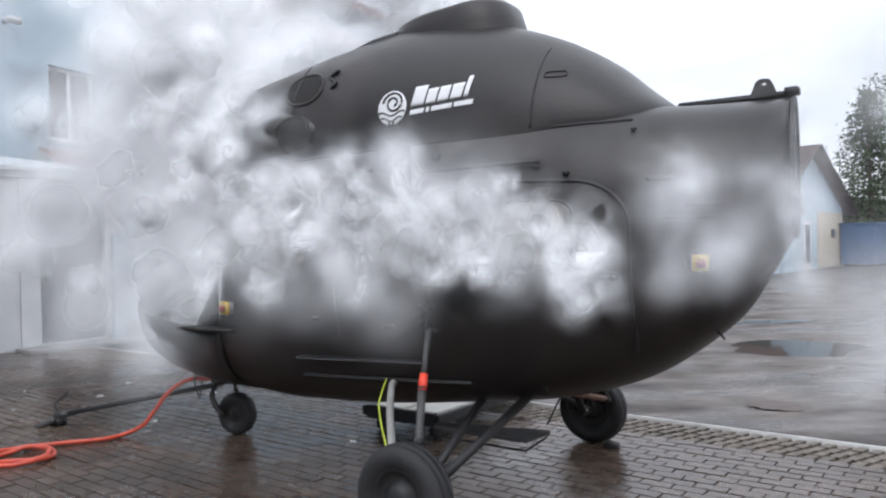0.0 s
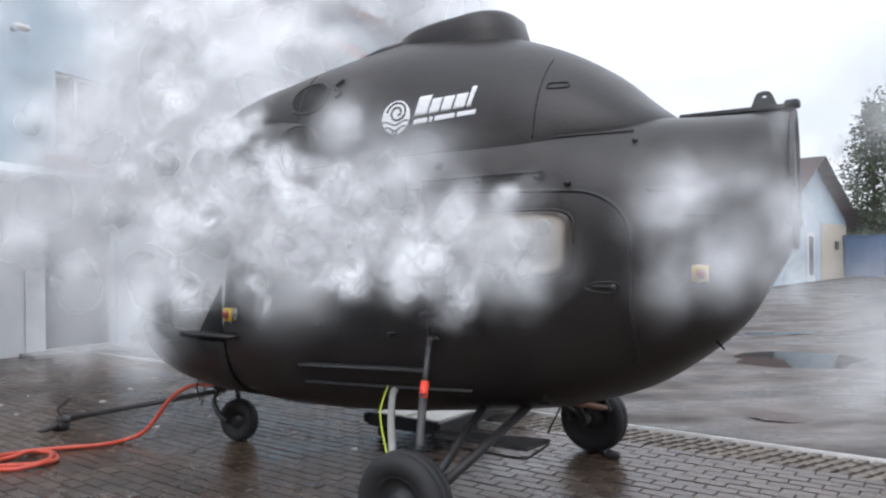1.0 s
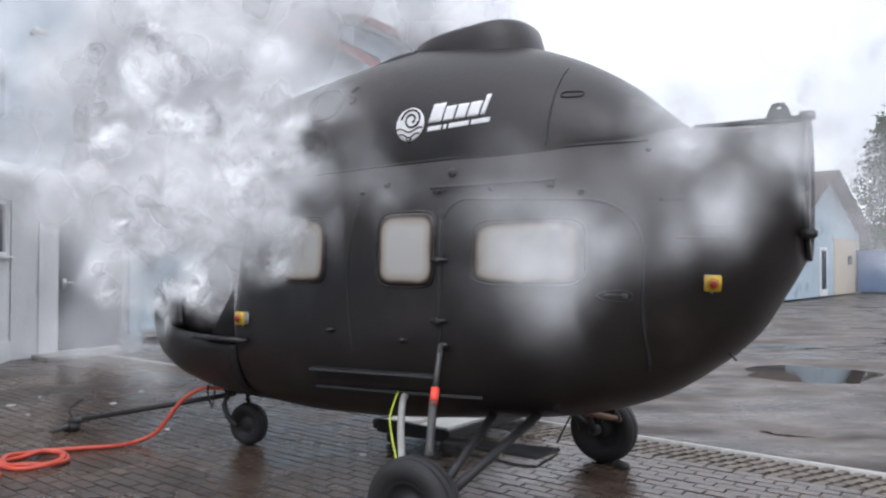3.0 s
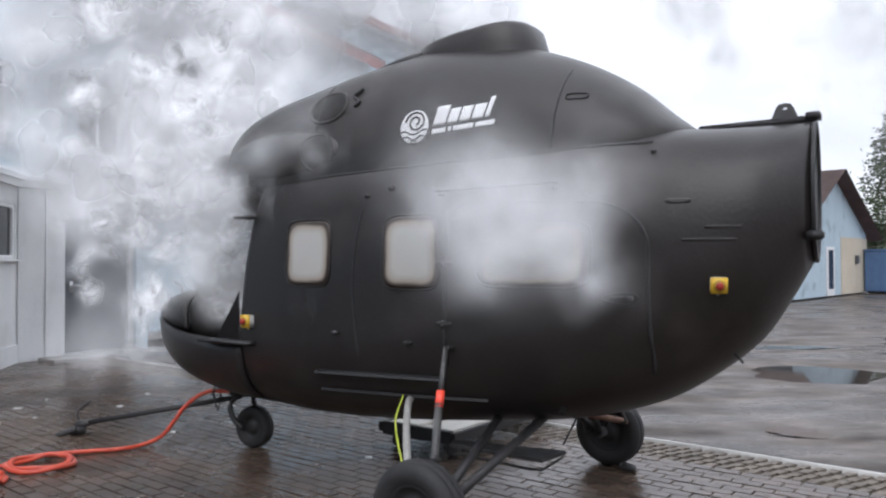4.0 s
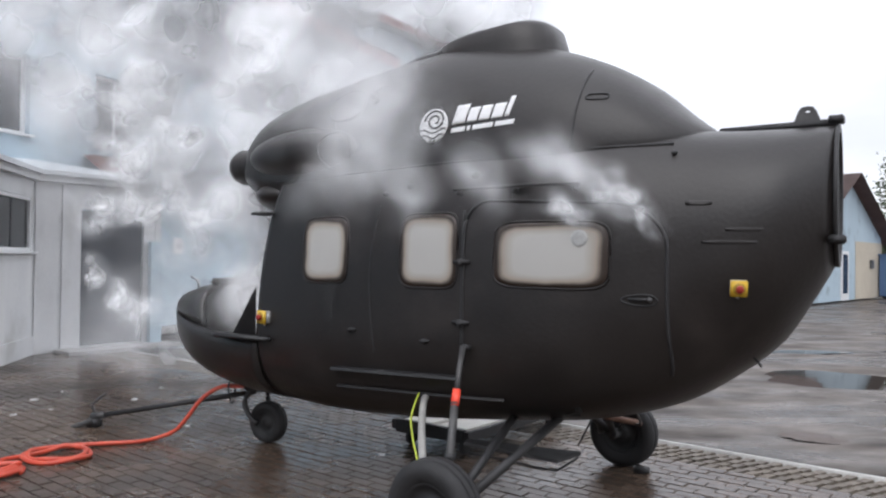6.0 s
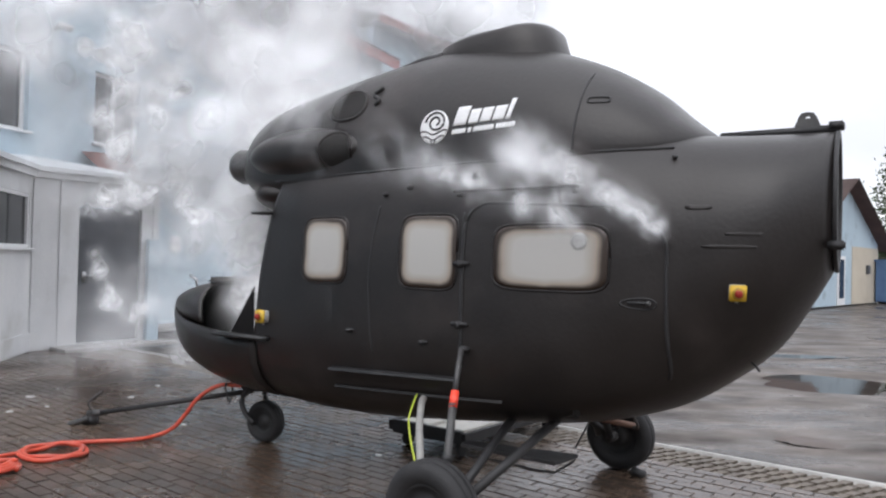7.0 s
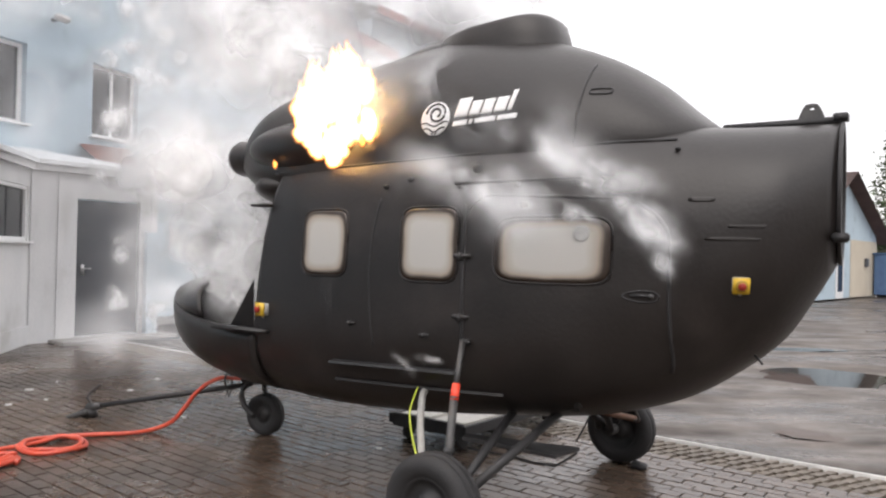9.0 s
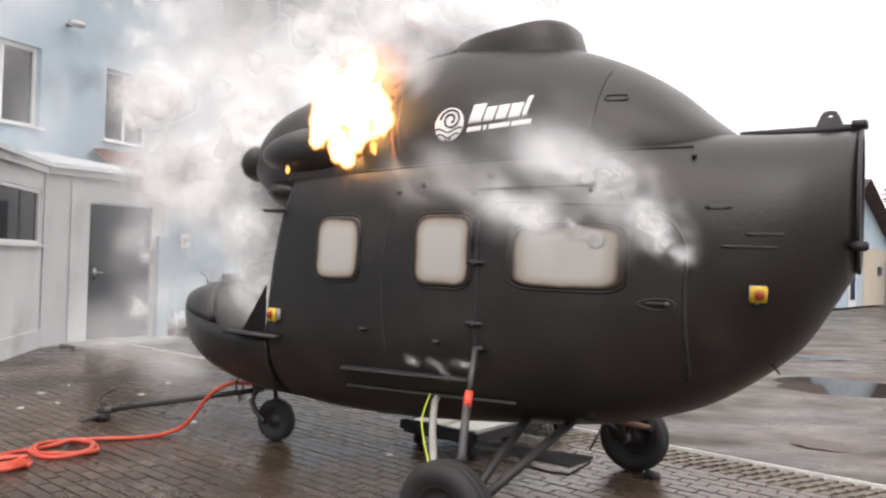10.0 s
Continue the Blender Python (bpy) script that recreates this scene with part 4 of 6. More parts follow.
    part("mast_fairing", bm, HULL, heli, "flat-topped rotor mast fairing")
    # sloping intake scoops ahead of it
    for y in (-0.20, 0.20):
        part("roof_scoop", bm_tube(spline([(-1.25, y, 2.745), (-1.0, y, 2.79), (-0.85, y, 2.815), (-0.68, y, 2.82)], 6), 0.04, 10, ends=(0.4, 1.0)), BLACK, heli)


build_body()


def build_engine():
    for s in (-1, 1):
        snout = bm_lathe([(0.0, -2.62), (0.08, -2.615), (0.12, -2.59), (0.138, -2.54), (0.125, -2.46), (0.135, -2.35), (0.15, -2.1)], 32, "x")
        bmesh.ops.translate(snout, verts=snout.verts[:], vec=(0, 0.24 * s, 2.205))
        part("intake_snout", snout, HULL, heli, "rounded plugged engine intake")
        part("engine_nacelle", ellipsoid(-1.62, 0.41 * s, 2.225, 0.62, 0.215, 0.18), HULL, heli, "bulged engine nacelle")

    def nacelle_y(x, z):
        return -0.41 - 0.215 * math.sqrt(max(0.01, 1 - ((x + 1.62) / 0.62) ** 2 - ((z - 2.225) / 0.18) ** 2))

    for rows, x, z, a, c in ((nacelle_y, -1.27, 2.205, 0.115, 0.125), (COWL_ROWS, -1.26, 2.52, 0.16, 0.105)):
        pts = outline(x, z, a, c, 2.2, 40)
        hole = part("engine_port", trace(rows, pts, 0.0, 0.012), HULL, heli, "rim of the engine opening")
        # no hole is cut: a flat dark patch paints the opening's shaded depth
        part("port_shade_patch", patch(rows, outline(x, z, a, c, 2.2, 40), 0.003, 5, 0.01), SOOT, hole, "dark sooty patch in place of the opening's shaded depth")
    part("engine_latch", trace(COWL_ROWS, [(-1.02 + 0.03 * math.sin(k * 0.5), 2.50 + 0.008 * k) for k in range(16)], 0.008, 0.013, False), BLACK, heli)


build_engine()


def build_openings():
    # three frosted panes with dark seals
    panes = [(-1.275, 1.555, 0.195, 0.205), (-0.44, 1.553, 0.20, 0.21), (0.33, 1.533, 0.32, 0.168)]
    for cx, cz, a, b in panes:
        pts = outline(cx, cz, a, b, 5.5)
        w = part("window", trace(HULL_ROWS, outline(cx, cz, a + 0.008, b + 0.008, 5.5), 0.0, 0.008), HULL, heli, "black window seal")
        part("pane", patch(HULL_ROWS, pts, 0.008, 12), PANE, w, "frosted white pane with scorched brown rim")
        if cx > 0:
            ring = outline(cx + 0.17, cz + 0.085, 0.042, 0.042, 2, 28)
            vent_ring = part("vent", trace(HULL_ROWS, ring, 0.009, 0.003), FROST, w, "round vent set in the pane")
            part("vent_flap", patch(HULL_ROWS, ring, 0.011, 4, 0.004), FROST, vent_ring)
    # large rear door: rounded top corners, follows the hull
    def door_pts(x0, x1, z0, z1, r_top, r_bot):
        pts = []
        for cx, cz, r, a0 in ((x1 - r_top, z1 - r_top * 0.8, r_top, 0), (x0 + r_top * 0.5, z1 - r_top * 0.4, r_top * 0.5, 90), (x0 + r_bot * 0.3, z0 + r_bot * 0.3, r_bot * 0.3, 180), (x1 - r_bot, z0 + r_bot, r_bot, 270)):
            for k in range(9):
                a = radians(a0 + 90 * k / 8)
                pts.append((cx + r * math.cos(a), cz + r * (0.8 if r == r_top else 1) * math.sin(a)))
        dense = []
        for i, p in enumerate(pts):
            q = pts[(i + 1) % len(pts)]
            m = max(1, int(math.hypot(q[0] - p[0], q[1] - p[1]) / 0.05))
            dense += [(p[0] + (q[0] - p[0]) * k / m, p[1] + (q[1] - p[1]) * k / m) for k in range(m)]
        return dense
    pts = door_pts(-0.19, 0.93, 0.80, 1.80, 0.30, 0.22)
    pts = [p for p in pts if p[1] > 0.90]
    cut = max(range(len(pts)), key=lambda i: math.dist(pts[i], pts[i - 1]))
    door = part("cabin_door", trace(HULL_ROWS, pts[cut:] + pts[:cut], 0.001, 0.010, False), BLACK, heli, "black seal round the rear cabin door")
    # rain rail above the door
    rail = [(-0.27 + 0.76 * k / 14, 1.90 + 0.006 * k / 14) for k in range(15)]
    part("rain_rail", trace(HULL_ROWS, rail, 0.035, 0.011, False), BLACK, heli, "thin black rail above the door")
    for x in (-0.24, 0.12, 0.46):
        part("rail_bracket", bm_box(x - 0.012, x + 0.012, side_y(HULL_ROWS, x, 1.885) - 0.035, side_y(HULL_ROWS, x, 1.87) + 0.03, 1.868, 1.892), BLACK, heli)
    # front door edge: two upright seams and a lower sill seam
    part("door_seam", trace(HULL_ROWS, [(-0.83 - 0.05 * math.sin(k / 8), 1.83 - 0.9 * k / 24) for k in range(25)], 0.0, 0.006, False), BLACK, heli)
    part("door_seam", trace(HULL_ROWS, [(-0.20, 1.78 - 0.85 * k / 24) for k in range(25)], 0.0, 0.007, False), BLACK, heli)
    # hinges
    for x, z in ((-0.20, 1.49), (-0.20, 1.15), (-1.02, 1.06), (-0.45, 1.03)):
        y = side_y(HULL_ROWS, x, z)
        s = 1.0 if x > -0.3 else 0.6
        bm = bm_box(x - 0.055 * s, x + 0.055 * s, y - 0.022, y + 0.03, z - 0.012 * s, z + 0.012 * s, 0.006)
        bm_box(x - 0.014, x + 0.014, y - 0.034, y + 0.02, z - 0.026 * s, z + 0.018 * s, 0.005, bm)
        part("hinge", bm, BLACK, heli)
    # door handle: recessed dish with a grip
    hx, hz = 0.80, 1.315
    y = side_y(HULL_ROWS, hx, hz)
    dish = [(hx + 0.085 - 0.17 * (0.5 - 0.5 * math.cos(math.pi * k / 12)), hz + 0.034 * math.sin(math.pi * k / 12) * (1 - 0.6 * k / 12)) for k in range(13)]
    dish += [(x, 2 * hz - z - 0.006) for x, z in dish[::-1]]
    h = part("door_handle", trace(HULL_ROWS, dish, 0.001, 0.0055), BLACK, heli, "recessed black door handle")
    part("grip", bm_box(hx - 0.05, hx + 0.07, y - 0.02, y - 0.006, hz - 0.008, hz + 0.010, 0.004), BLACK, h)
    part("keylock", bm_box(hx + 0.045, hx + 0.07, y - 0.024, y - 0.004, hz - 0.012, hz + 0.014, 0.004), STEEL, h)
    # isolator switches
    for x, z, k in ((-1.86, 1.09, 0.72), (1.235, 1.385, 0.62)):
        y = side_y(HULL_ROWS, x, z)
        dy = side_y(HULL_ROWS, x + 0.05, z) - side_y(HULL_ROWS, x - 0.05, z)
        dz = side_y(HULL_ROWS, x, z + 0.05) - side_y(HULL_ROWS, x, z - 0.05)
        sw = part("isolator_switch", bm_box(-0.062, 0.062, -0.05, -0.022, -0.062, 0.062, 0.006), YELLOW, heli, "yellow isolator switch box with red knob")
        sw.matrix_local = Matrix.Translation((x, y - 0.012, z)) @ Matrix.Rotation(math.atan2(dy, 0.1), 4, "Z") @ Matrix.Rotation(-math.atan2(dz, 0.1) * 0.8, 4, "X") @ Matrix.Scale(k, 4)
        knob = bm_lathe([(0.0, -0.088), (0.022, -0.086), (0.029, -0.079), (0.031, -0.068), (0.026, -0.061), (0.026, -0.05)], 20, "y")
        part("knob", knob, RED, sw, "round red knob")
        part("knob_plate", bm_lathe([(0.0, -0.053), (0.044, -0.053), (0.046, -0.05)], 24, "y"), BRASS, sw)
        part("back_box", bm_box(-0.058, 0.066, -0.0215, 0.05, -0.058, 0.058, 0.006), PVC, sw, "grey switch housing")
        part("gland", bm_lathe([(0.0, -0.085), (0.012, -0.084), (0.014, -0.063)], 10, "z"), PVC, sw)
    # step sills under the front door
    for (x0, z0), (x1, z1) in (((-1.18, 0.80), (-0.22, 0.83)), ((-1.20, 0.68), (0.02, 0.72))):
        bm = bmesh.new()
        n = 24
        prev = None
        for i in range(n + 1):
            x = x0 + (x1 - x0) * i / n
            z = z0 + (z1 - z0) * i / n
            y = side_y(HULL_ROWS, x, z)
            o = 0.055 if z0 > 0.75 else 0.018
            ring = [bm.verts.new(p) for p in ((x, y + 0.04, z + 0.02), (x, y - o, z + 0.012), (x, y - o - 0.005, z - 0.002), (x, y + 0.04, z - 0.018))]
            if prev:
                for j in range(4):
                    bm.faces.new((prev[j], ring[j], ring[(j + 1) % 4], prev[(j + 1) % 4]))
            prev = ring
        bmesh.ops.recalc_face_normals(bm, faces=bm.faces[:])
        part("step_sill", bm, BLACK if z0 > 0.75 else HULL, heli, "long narrow step sill", smooth=False)
    # bolts and small fittings on the roof line
    for x, z, r in ((-0.16, 1.985, 0.026), (-0.62, 1.94, 0.018), (-0.80, 1.90, 0.014), (0.92, 2.05, 0.012), (0.62, 1.84, 0.016)):
        y = side_y(HULL_ROWS, x, z)
        bm = bm_lathe([(0.0, -0.03), (r * 0.7, -0.028), (r, -0.018), (r, 0.03)], 12, "y")
        bmesh.ops.translate(bm, verts=bm.verts[:], vec=(x, y, z))
        part("bolt", bm, BLACK, heli)
    # cowling joints and oval flush latch
    part("cowling_seam", trace(COWL_ROWS, [(0.42 - 0.03 * k / 20, 2.56 - 0.46 * k / 20) for k in range(21)], 0.0, 0.006, False), BLACK, heli)
    part("cowling_seam", trace(COWL_ROWS, [(-1.33, 2.70 - 0.55 * k / 20) for k in range(21)], 0.0, 0.007, False), BLACK, heli)
    part("flush_latch", trace(COWL_ROWS, outline(0.50, 2.385, 0.055, 0.016, 4, 28), 0.002, 0.006), BLACK, heli, "oval flush latch")
    # joint between cowling and cabin roof
    part("roof_joint", trace(HULL_ROWS, [(-1.9 + 2.8 * k / 40, 2.035 + 0.07 * k / 40) for k in range(41)], 0.002, 0.008, False), BLACK, heli, "dark joint along the cabin roof")
    # patched plates aft of the door
    for x, z, w, hh in ((1.06, 1.79, 0.06, 0.006), (1.27, 1.66, 0.09, 0.002), (1.20, 1.60, 0.12, 0.002)):
        part("repair_plate", patch(HULL_ROWS, outline(x, z, w, hh + 0.006, 4, 24), 0.004, 2, 0.004), HULL, heli)


build_openings()


def build_tail_end():
    # end ring and plate closing the cut tail
    zb, zt, hw, zc, e = lerp_rows(HULL_ROWS, 1.585)
    cz, rz = (zb + zt) / 2, (zt - zb) / 2
    prof = [(0.90, 0.0), (1.0, 0.0), (1.01, 0.008), (1.01, 0.03), (1.0, 0.038), (0.90, 0.038), (0.90, 0.0)]
    bm = bmesh.new()
    rings = []
    for k, d in prof:
        rings.append([bm.verts.new((1.587 + d * 0.5 + tail_skew(y), y * k, cz + (z - cz) * k)) for _, y, z in section(HULL_ROWS, 1.585, 56)])
    for a, b in zip(rings, rings[1:]):
        for j in range(56):
            bm.faces.new((a[j], a[(j + 1) % 56], b[(j + 1) % 56], b[j]))
    bmesh.ops.recalc_face_normals(bm, faces=bm.faces[:])
    part("end_ring", bm, BLACK, heli, "dark flange ring at the cut tail")
    bm = bmesh.new()
    bm.faces.new([bm.verts.new((1.592 + tail_skew(y), y * 0.87, cz + (z - cz) * 0.87)) for _, y, z in section(HULL_ROWS, 1.585, 56)])
    bmesh.ops.solidify(bm, geom=bm.faces[:], thickness=0.008)
    part("end_plate", bm, STEEL, heli, "dull grey end plate", smooth=False)
    # lifting rail with a lug along the top
    part("lifting_rail", bm_box(1.03, 1.60, -0.035, 0.035, 2.185, 2.222, 0.006), BLACK, heli, "flat black lifting rail")
    part("rail_end", bm_box(1.555, 1.62, -0.04, 0.04, 2.2, 2.238, 0.004), BLACK, heli)
    bm = bmesh.new()
    outer = [(-0.062, 0.0), (-0.040, 0.055), (-0.028, 0.072), (0.0, 0.077), (0.028, 0.072), (0.040, 0.055), (0.062, 0.0)]
    hole = [(0.014 * math.cos(math.pi * (1 - k / 6)), 0.044 + 0.014 * math.sin(math.pi * (1 - k / 6))) for k in range(7)]
    f0 = [[bm.verts.new((1.455 + x, y, 2.222 + z)) for x, z in outer] for y in (-0.014, 0.014)]
    h0 = [[bm.verts.new((1.455 + x, y, 2.222 + z)) for x, z in hole] for y in (-0.014, 0.014)]
    for i in range(6):
        bm.faces.new((f0[0][i], f0[0][i + 1], h0[0][i + 1], h0[0][i]))
        bm.faces.new((f0[1][i], h0[1][i], h0[1][i + 1], f0[1][i + 1]))
        bm.faces.new((f0[0][i], f0[1][i], f0[1][i + 1], f0[0][i + 1]))
        bm.faces.new((h0[0][i], h0[0][i + 1], h0[1][i + 1], h0[1][i]))
    for q, flip in ((0, False), (1, True)):
        quad = [f0[q][0], h0[q][0], h0[q][6], f0[q][6]]
        bm.faces.new(quad[::-1] if flip else quad)
    bmesh.ops.recalc_face_normals(bm, faces=bm.faces[:])
    part("lifting_lug", bm, STEEL, heli, "steel lifting lug with an eye", smooth=False)
    part("side_bracket", bm_box(1.585, 1.66, -0.26, -0.21, 1.595, 1.64, 0.008), BLACK, heli)
    part("drain_spout", bm_tube([(1.25, -0.2, 1.03), (1.28, -0.23, 1.01), (1.295, -0.24, 0.995)], 0.006, 8), BLACK, heli)


build_tail_end()


def build_marking():
    """White emblem: a disc with a curling wave, and bars in place of the name beside it."""
    rows, cx, cz, r = COWL_ROWS, -0.505, 2.305, 0.103
    disc = part("emblem_disc", patch(rows, [(cx + r * math.cos(2 * math.pi * k / 48), cz + r * math.sin(2 * math.pi * k / 48)) for k in range(48)], 0.004, 6, 0.003), WHITE, heli, "white round emblem with a curling wave")
    curl = [(cx + 0.01 + (0.018 + 0.058 * k / 44) * math.cos(-1.2 + 0.24 * k), cz + 0.028 + (0.018 + 0.05 * k / 44) * math.sin(-1.2 + 0.24 * k)) for k in range(45)]
    part("curl", trace(rows, curl, 0.004, 0.0075, False), HULL, disc, "dark spiral line")
    for d in (0.0, 0.034, 0.066):
        w = r * math.sqrt(max(0.0, 1 - ((0.035 + d) / r) ** 2))
        wave = [(cx - w + 2 * w * k / 24, cz - 0.035 - d + 0.012 * math.sin(2 * math.pi * k / 24 * 1.3 + 0.6)) for k in range(25)]
        part("wave_line", trace(rows, wave, 0.004, 0.0055, False), HULL, disc, "dark wave line")
    # slanted white bars for the name and the line below
    def bar(x0, x1, z0, z1, lean=0.25, rise=0.04):
        pts, n = [], 6
        quad = [(x0 + lean * 0, z0), (x1, z0 + (x1 - x0) * rise), (x1 + (z1 - z0) * lean, z1 + (x1 - x0) * rise), (x0 + (z1 - z0) * lean, z1)]
        for i in range(4):
            a, b = quad[i], quad[(i + 1) % 4]
            pts += [(a[0] + (b[0] - a[0]) * k / n, a[1] + (b[1] - a[1]) * k / n) for k in range(n)]
        return patch(rows, pts, 0.004, 3, 0.003)
    x = -0.370
    for wdt, hgt in ((0.088, 0.125), (0.068, 0.095), (0.070, 0.095), (0.074, 0.095), (0.028, 0.132)):
        part("name_bar", bar(x, x + wdt, 2.298 + (x + 0.370) * 0.04, 2.298 + hgt * 0.90 + (x + 0.370) * 0.04), WHITE, heli, "white slanted bar")
        x += wdt + 0.013
    x = -0.375
    for wdt in (0.095, 0.022, 0.135, 0.12):
        part("line_bar", bar(x, x + wdt, 2.248 + (x + 0.375) * 0.04, 2.276 + (x + 0.375) * 0.04, 0.2), WHITE, heli, "thin white bar")
        x += wdt + 0.016


build_marking()


# ---------------------------------------------------------------- undercarriage
def build_wheel(x, y, d, w, turn=0.0):
    """Tyre, rim and hub; the axle lies along y."""
    hub = new("wheel")
    hub.parent = heli
    hub.matrix_local = pose(x, y, d / 2, 0, 0, turn)
    r, h = d / 2, w / 2
    prof = [(r * 0.56, -h * 0.72), (r * 0.66, -h * 0.96), (r * 0.80, -h), (r * 0.92, -h * 0.86), (r * 0.985, -h * 0.55), (r * 0.985, -h * 0.34), (r * 0.965, -h * 0.32), (r * 0.965, -h * 0.24),
            (r, -h * 0.22), (r, h * 0.22), (r * 0.965, h * 0.24), (r * 0.965, h * 0.32), (r * 0.985, h * 0.34), (r * 0.985, h * 0.55), (r * 0.92, h * 0.86), (r * 0.80, h), (r * 0.66, h * 0.96), (r * 0.56, h * 0.72)]
    tyre = part("tyre", bm_lathe(prof, 56, "y"), RUBBER, hub, "worn black rubber tyre")
    rim = [(r * 0.58, -h * 0.74), (r * 0.54, -h * 0.78), (r * 0.50, -h * 0.5), (r * 0.30, -h * 0.32), (r * 0.24, -h * 0.75), (r * 0.14, -h * 0.85), (0.0, -h * 0.86)]
    part("rim", bm_lathe(rim, 36, "y"), BLACK, hub, "black steel rim")
    part("rim", bm_lathe([(a, -b) for a, b in rim], 36, "y"), BLACK, hub, "black steel rim")
    return hub


build_wheel(-0.03, -1.13, 0.52, 0.17)
build_wheel(0.04, 1.16, 0.50, 0.17)
build_wheel(-2.53, 0.03, 0.335, 0.12, 8)


def build_gear():
    for s in (-1, 1):
        y = s * 1.02
        part("axle", bm_tube([(0.02, s * 0.99, 0.25), (0.02, s * 1.14, 0.25)], 0.035, 12), STEEL, heli)
        part("lower_strut", bm_tube([(0.02, y, 0.25), (0.24, s * 0.30, 0.62)], 0.026, 10), BLACK, heli, "dark diagonal strut")
        part("drag_strut", bm_tube([(0.0, y, 0.27), (-0.02, s * 0.36, 0.60)], 0.024, 10), BLACK, heli, "dark diagonal strut")
        oleo = part("oleo_leg", bm_tube([(-0.06, s * 0.99, 0.26), (-0.12, s * 0.83, 0.74)], 0.023, 14), STEEL, heli, "grey telescopic main leg")
        part("inner_tube", bm_tube([(-0.12, s * 0.83, 0.74), (-0.16, s * 0.70, 1.02)], 0.017, 12), STEEL, oleo)
        part("top_lug", bm_box(-0.19, -0.13, min(s * 0.63, s * 0.70), max(s * 0.63, s * 0.70), 1.00, 1.03, 0.008), BLACK, oleo)
        band = bm_tube([(-0.117, s * 0.837, 0.72), (-0.131, s * 0.795, 0.80)], 0.0235, 16)
        part("marker_band", band, ORANGE, oleo, "bright orange marker band")
        part("leg_collar", bm_tube([(-0.085, s * 0.925, 0.455), (-0.089, s * 0.915, 0.485)], 0.031, 14), BLACK, oleo)
    # step plate on the struts
    bm = bmesh.new()
    foot = [(-0.33, -0.42), (0.29, -0.434), (0.322, -0.19), (-0.36, -0.33)]
    lo, hi = ([bm.verts.new((x, y, z)) for x, y in foot] for z in (0.395, 0.418))
    bm.faces.new(lo[::-1])
    bm.faces.new(hi)
    for i in range(4):
        bm.faces.new((lo[i], lo[(i + 1) % 4], hi[(i + 1) % 4], hi[i]))
    bmesh.ops.bevel(bm, geom=bm.edges[:], offset=0.004, segments=1, affect="EDGES")
    plate = part("gear_step", bm, BLACK, heli, "dark flat step plate between the struts", smooth=False)
    part("step_stay", bm_tube([(-0.05, -0.36, 0.396), (-0.05, -0.36, 0.34)], 0.009, 8), BLACK, plate)
    part("step_stay", bm_tube([(-0.32, -0.38, 0.345), (-0.05, -0.36, 0.34), (0.10, -0.34, 0.325), (0.22, -0.30, 0.315), (0.31, -0.27, 0.38), (0.33, -0.25, 0.40)], 0.007, 8), BLACK, plate)
    part("link_rod", bm_tube([(0.22, -0.02, 0.40), (0.30, 0.05, 0.60)], 0.006, 8), BLACK, heli)
    part("cross_tube", bm_tube([(0.26, 0.1, 0.58), (0.22, 1.0, 0.36)], 0.022, 10), RUST, heli, "rusty cross tube")
    part("brake_hose", bm_tube(spline([(0.35, 0.55, 0.55), (0.30, 0.8, 0.40), (0.12, 0.98, 0.36), (0.05, 1.05, 0.30)], 6), 0.010, 8), STEEL, heli)
    # drain pipe and earthing cable hanging by the leg
    part("drain_pipe", bm_tube(spline([(-0.495, -0.58, 0.690), (-0.483, -0.62, 0.666), (-0.391, -0.76, 0.562), (-0.241, -0.95, 0.454), (-0.185, -1.02, 0.400)], 6), 0.021, 12), PVC, heli, "short grey plastic drain pipe")
    part("earth_cable", bm_tube(spline([(-0.518, -0.62, 0.716), (-0.485, -0.71, 0.655), (-0.445, -0.79, 0.600), (-0.355, -0.89, 0.530), (-0.243, -1.00, 0.463), (-0.205, -1.04, 0.430)], 8), 0.0055, 8), CABLE, heli, "yellow-green earthing cable")
    # nose leg
    part("nose_leg", bm_tube([(-2.62, 0.03, 0.54), (-2.62, 0.03, 0.40)], 0.035, 12), BLACK, heli)
    part("nose_fork", bm_tube(spline([(-2.62, -0.05, 0.46), (-2.68, -0.09, 0.34), (-2.63, -0.10, 0.24), (-2.53, -0.09, 0.17)], 6), 0.022, 10), BLACK, heli, "curved black nose-wheel fork")
    part("nose_fork", bm_tube(spline([(-2.62, 0.11, 0.46), (-2.68, 0.15, 0.34), (-2.63, 0.16, 0.24), (-2.53, 0.15, 0.17)], 6), 0.022, 10), BLACK, heli)
    part("fork_bridge", bm_box(-2.70, -2.54, -0.10, 0.16, 0.42, 0.47, 0.012), BLACK, heli)


build_gear()


def build_cockpit():
    seat = part("pilot_seat", bm_box(-2.55, -2.15, -0.36, 0.02, 0.70, 0.95, 0.05), SOOT, heli, "sooty black pilot seat")
    b = bm_box(-2.22, -2.12, -0.35, 0.01, 0.94, 1.42, 0.045)
    part("backrest", b, SOOT, seat)
    panel = part("instrument_panel", bm_box(-2.99, -2.84, -0.30, 0.26, 0.70, 1.26, 0.05), SOOT, heli, "sooty instrument panel stand")
    part("panel_hood", bm_box(-2.96, -2.80, -0.27, 0.20, 1.262, 1.33, 0.03), SOOT, panel)
    part("probe", bm_tube([(-3.20, -0.16, 1.22), (-3.21, -0.17, 1.30), (-3.28, -0.18, 1.33)], 0.011, 8), ALLOY, heli, "thin bent bright probe on the nose")


build_cockpit()


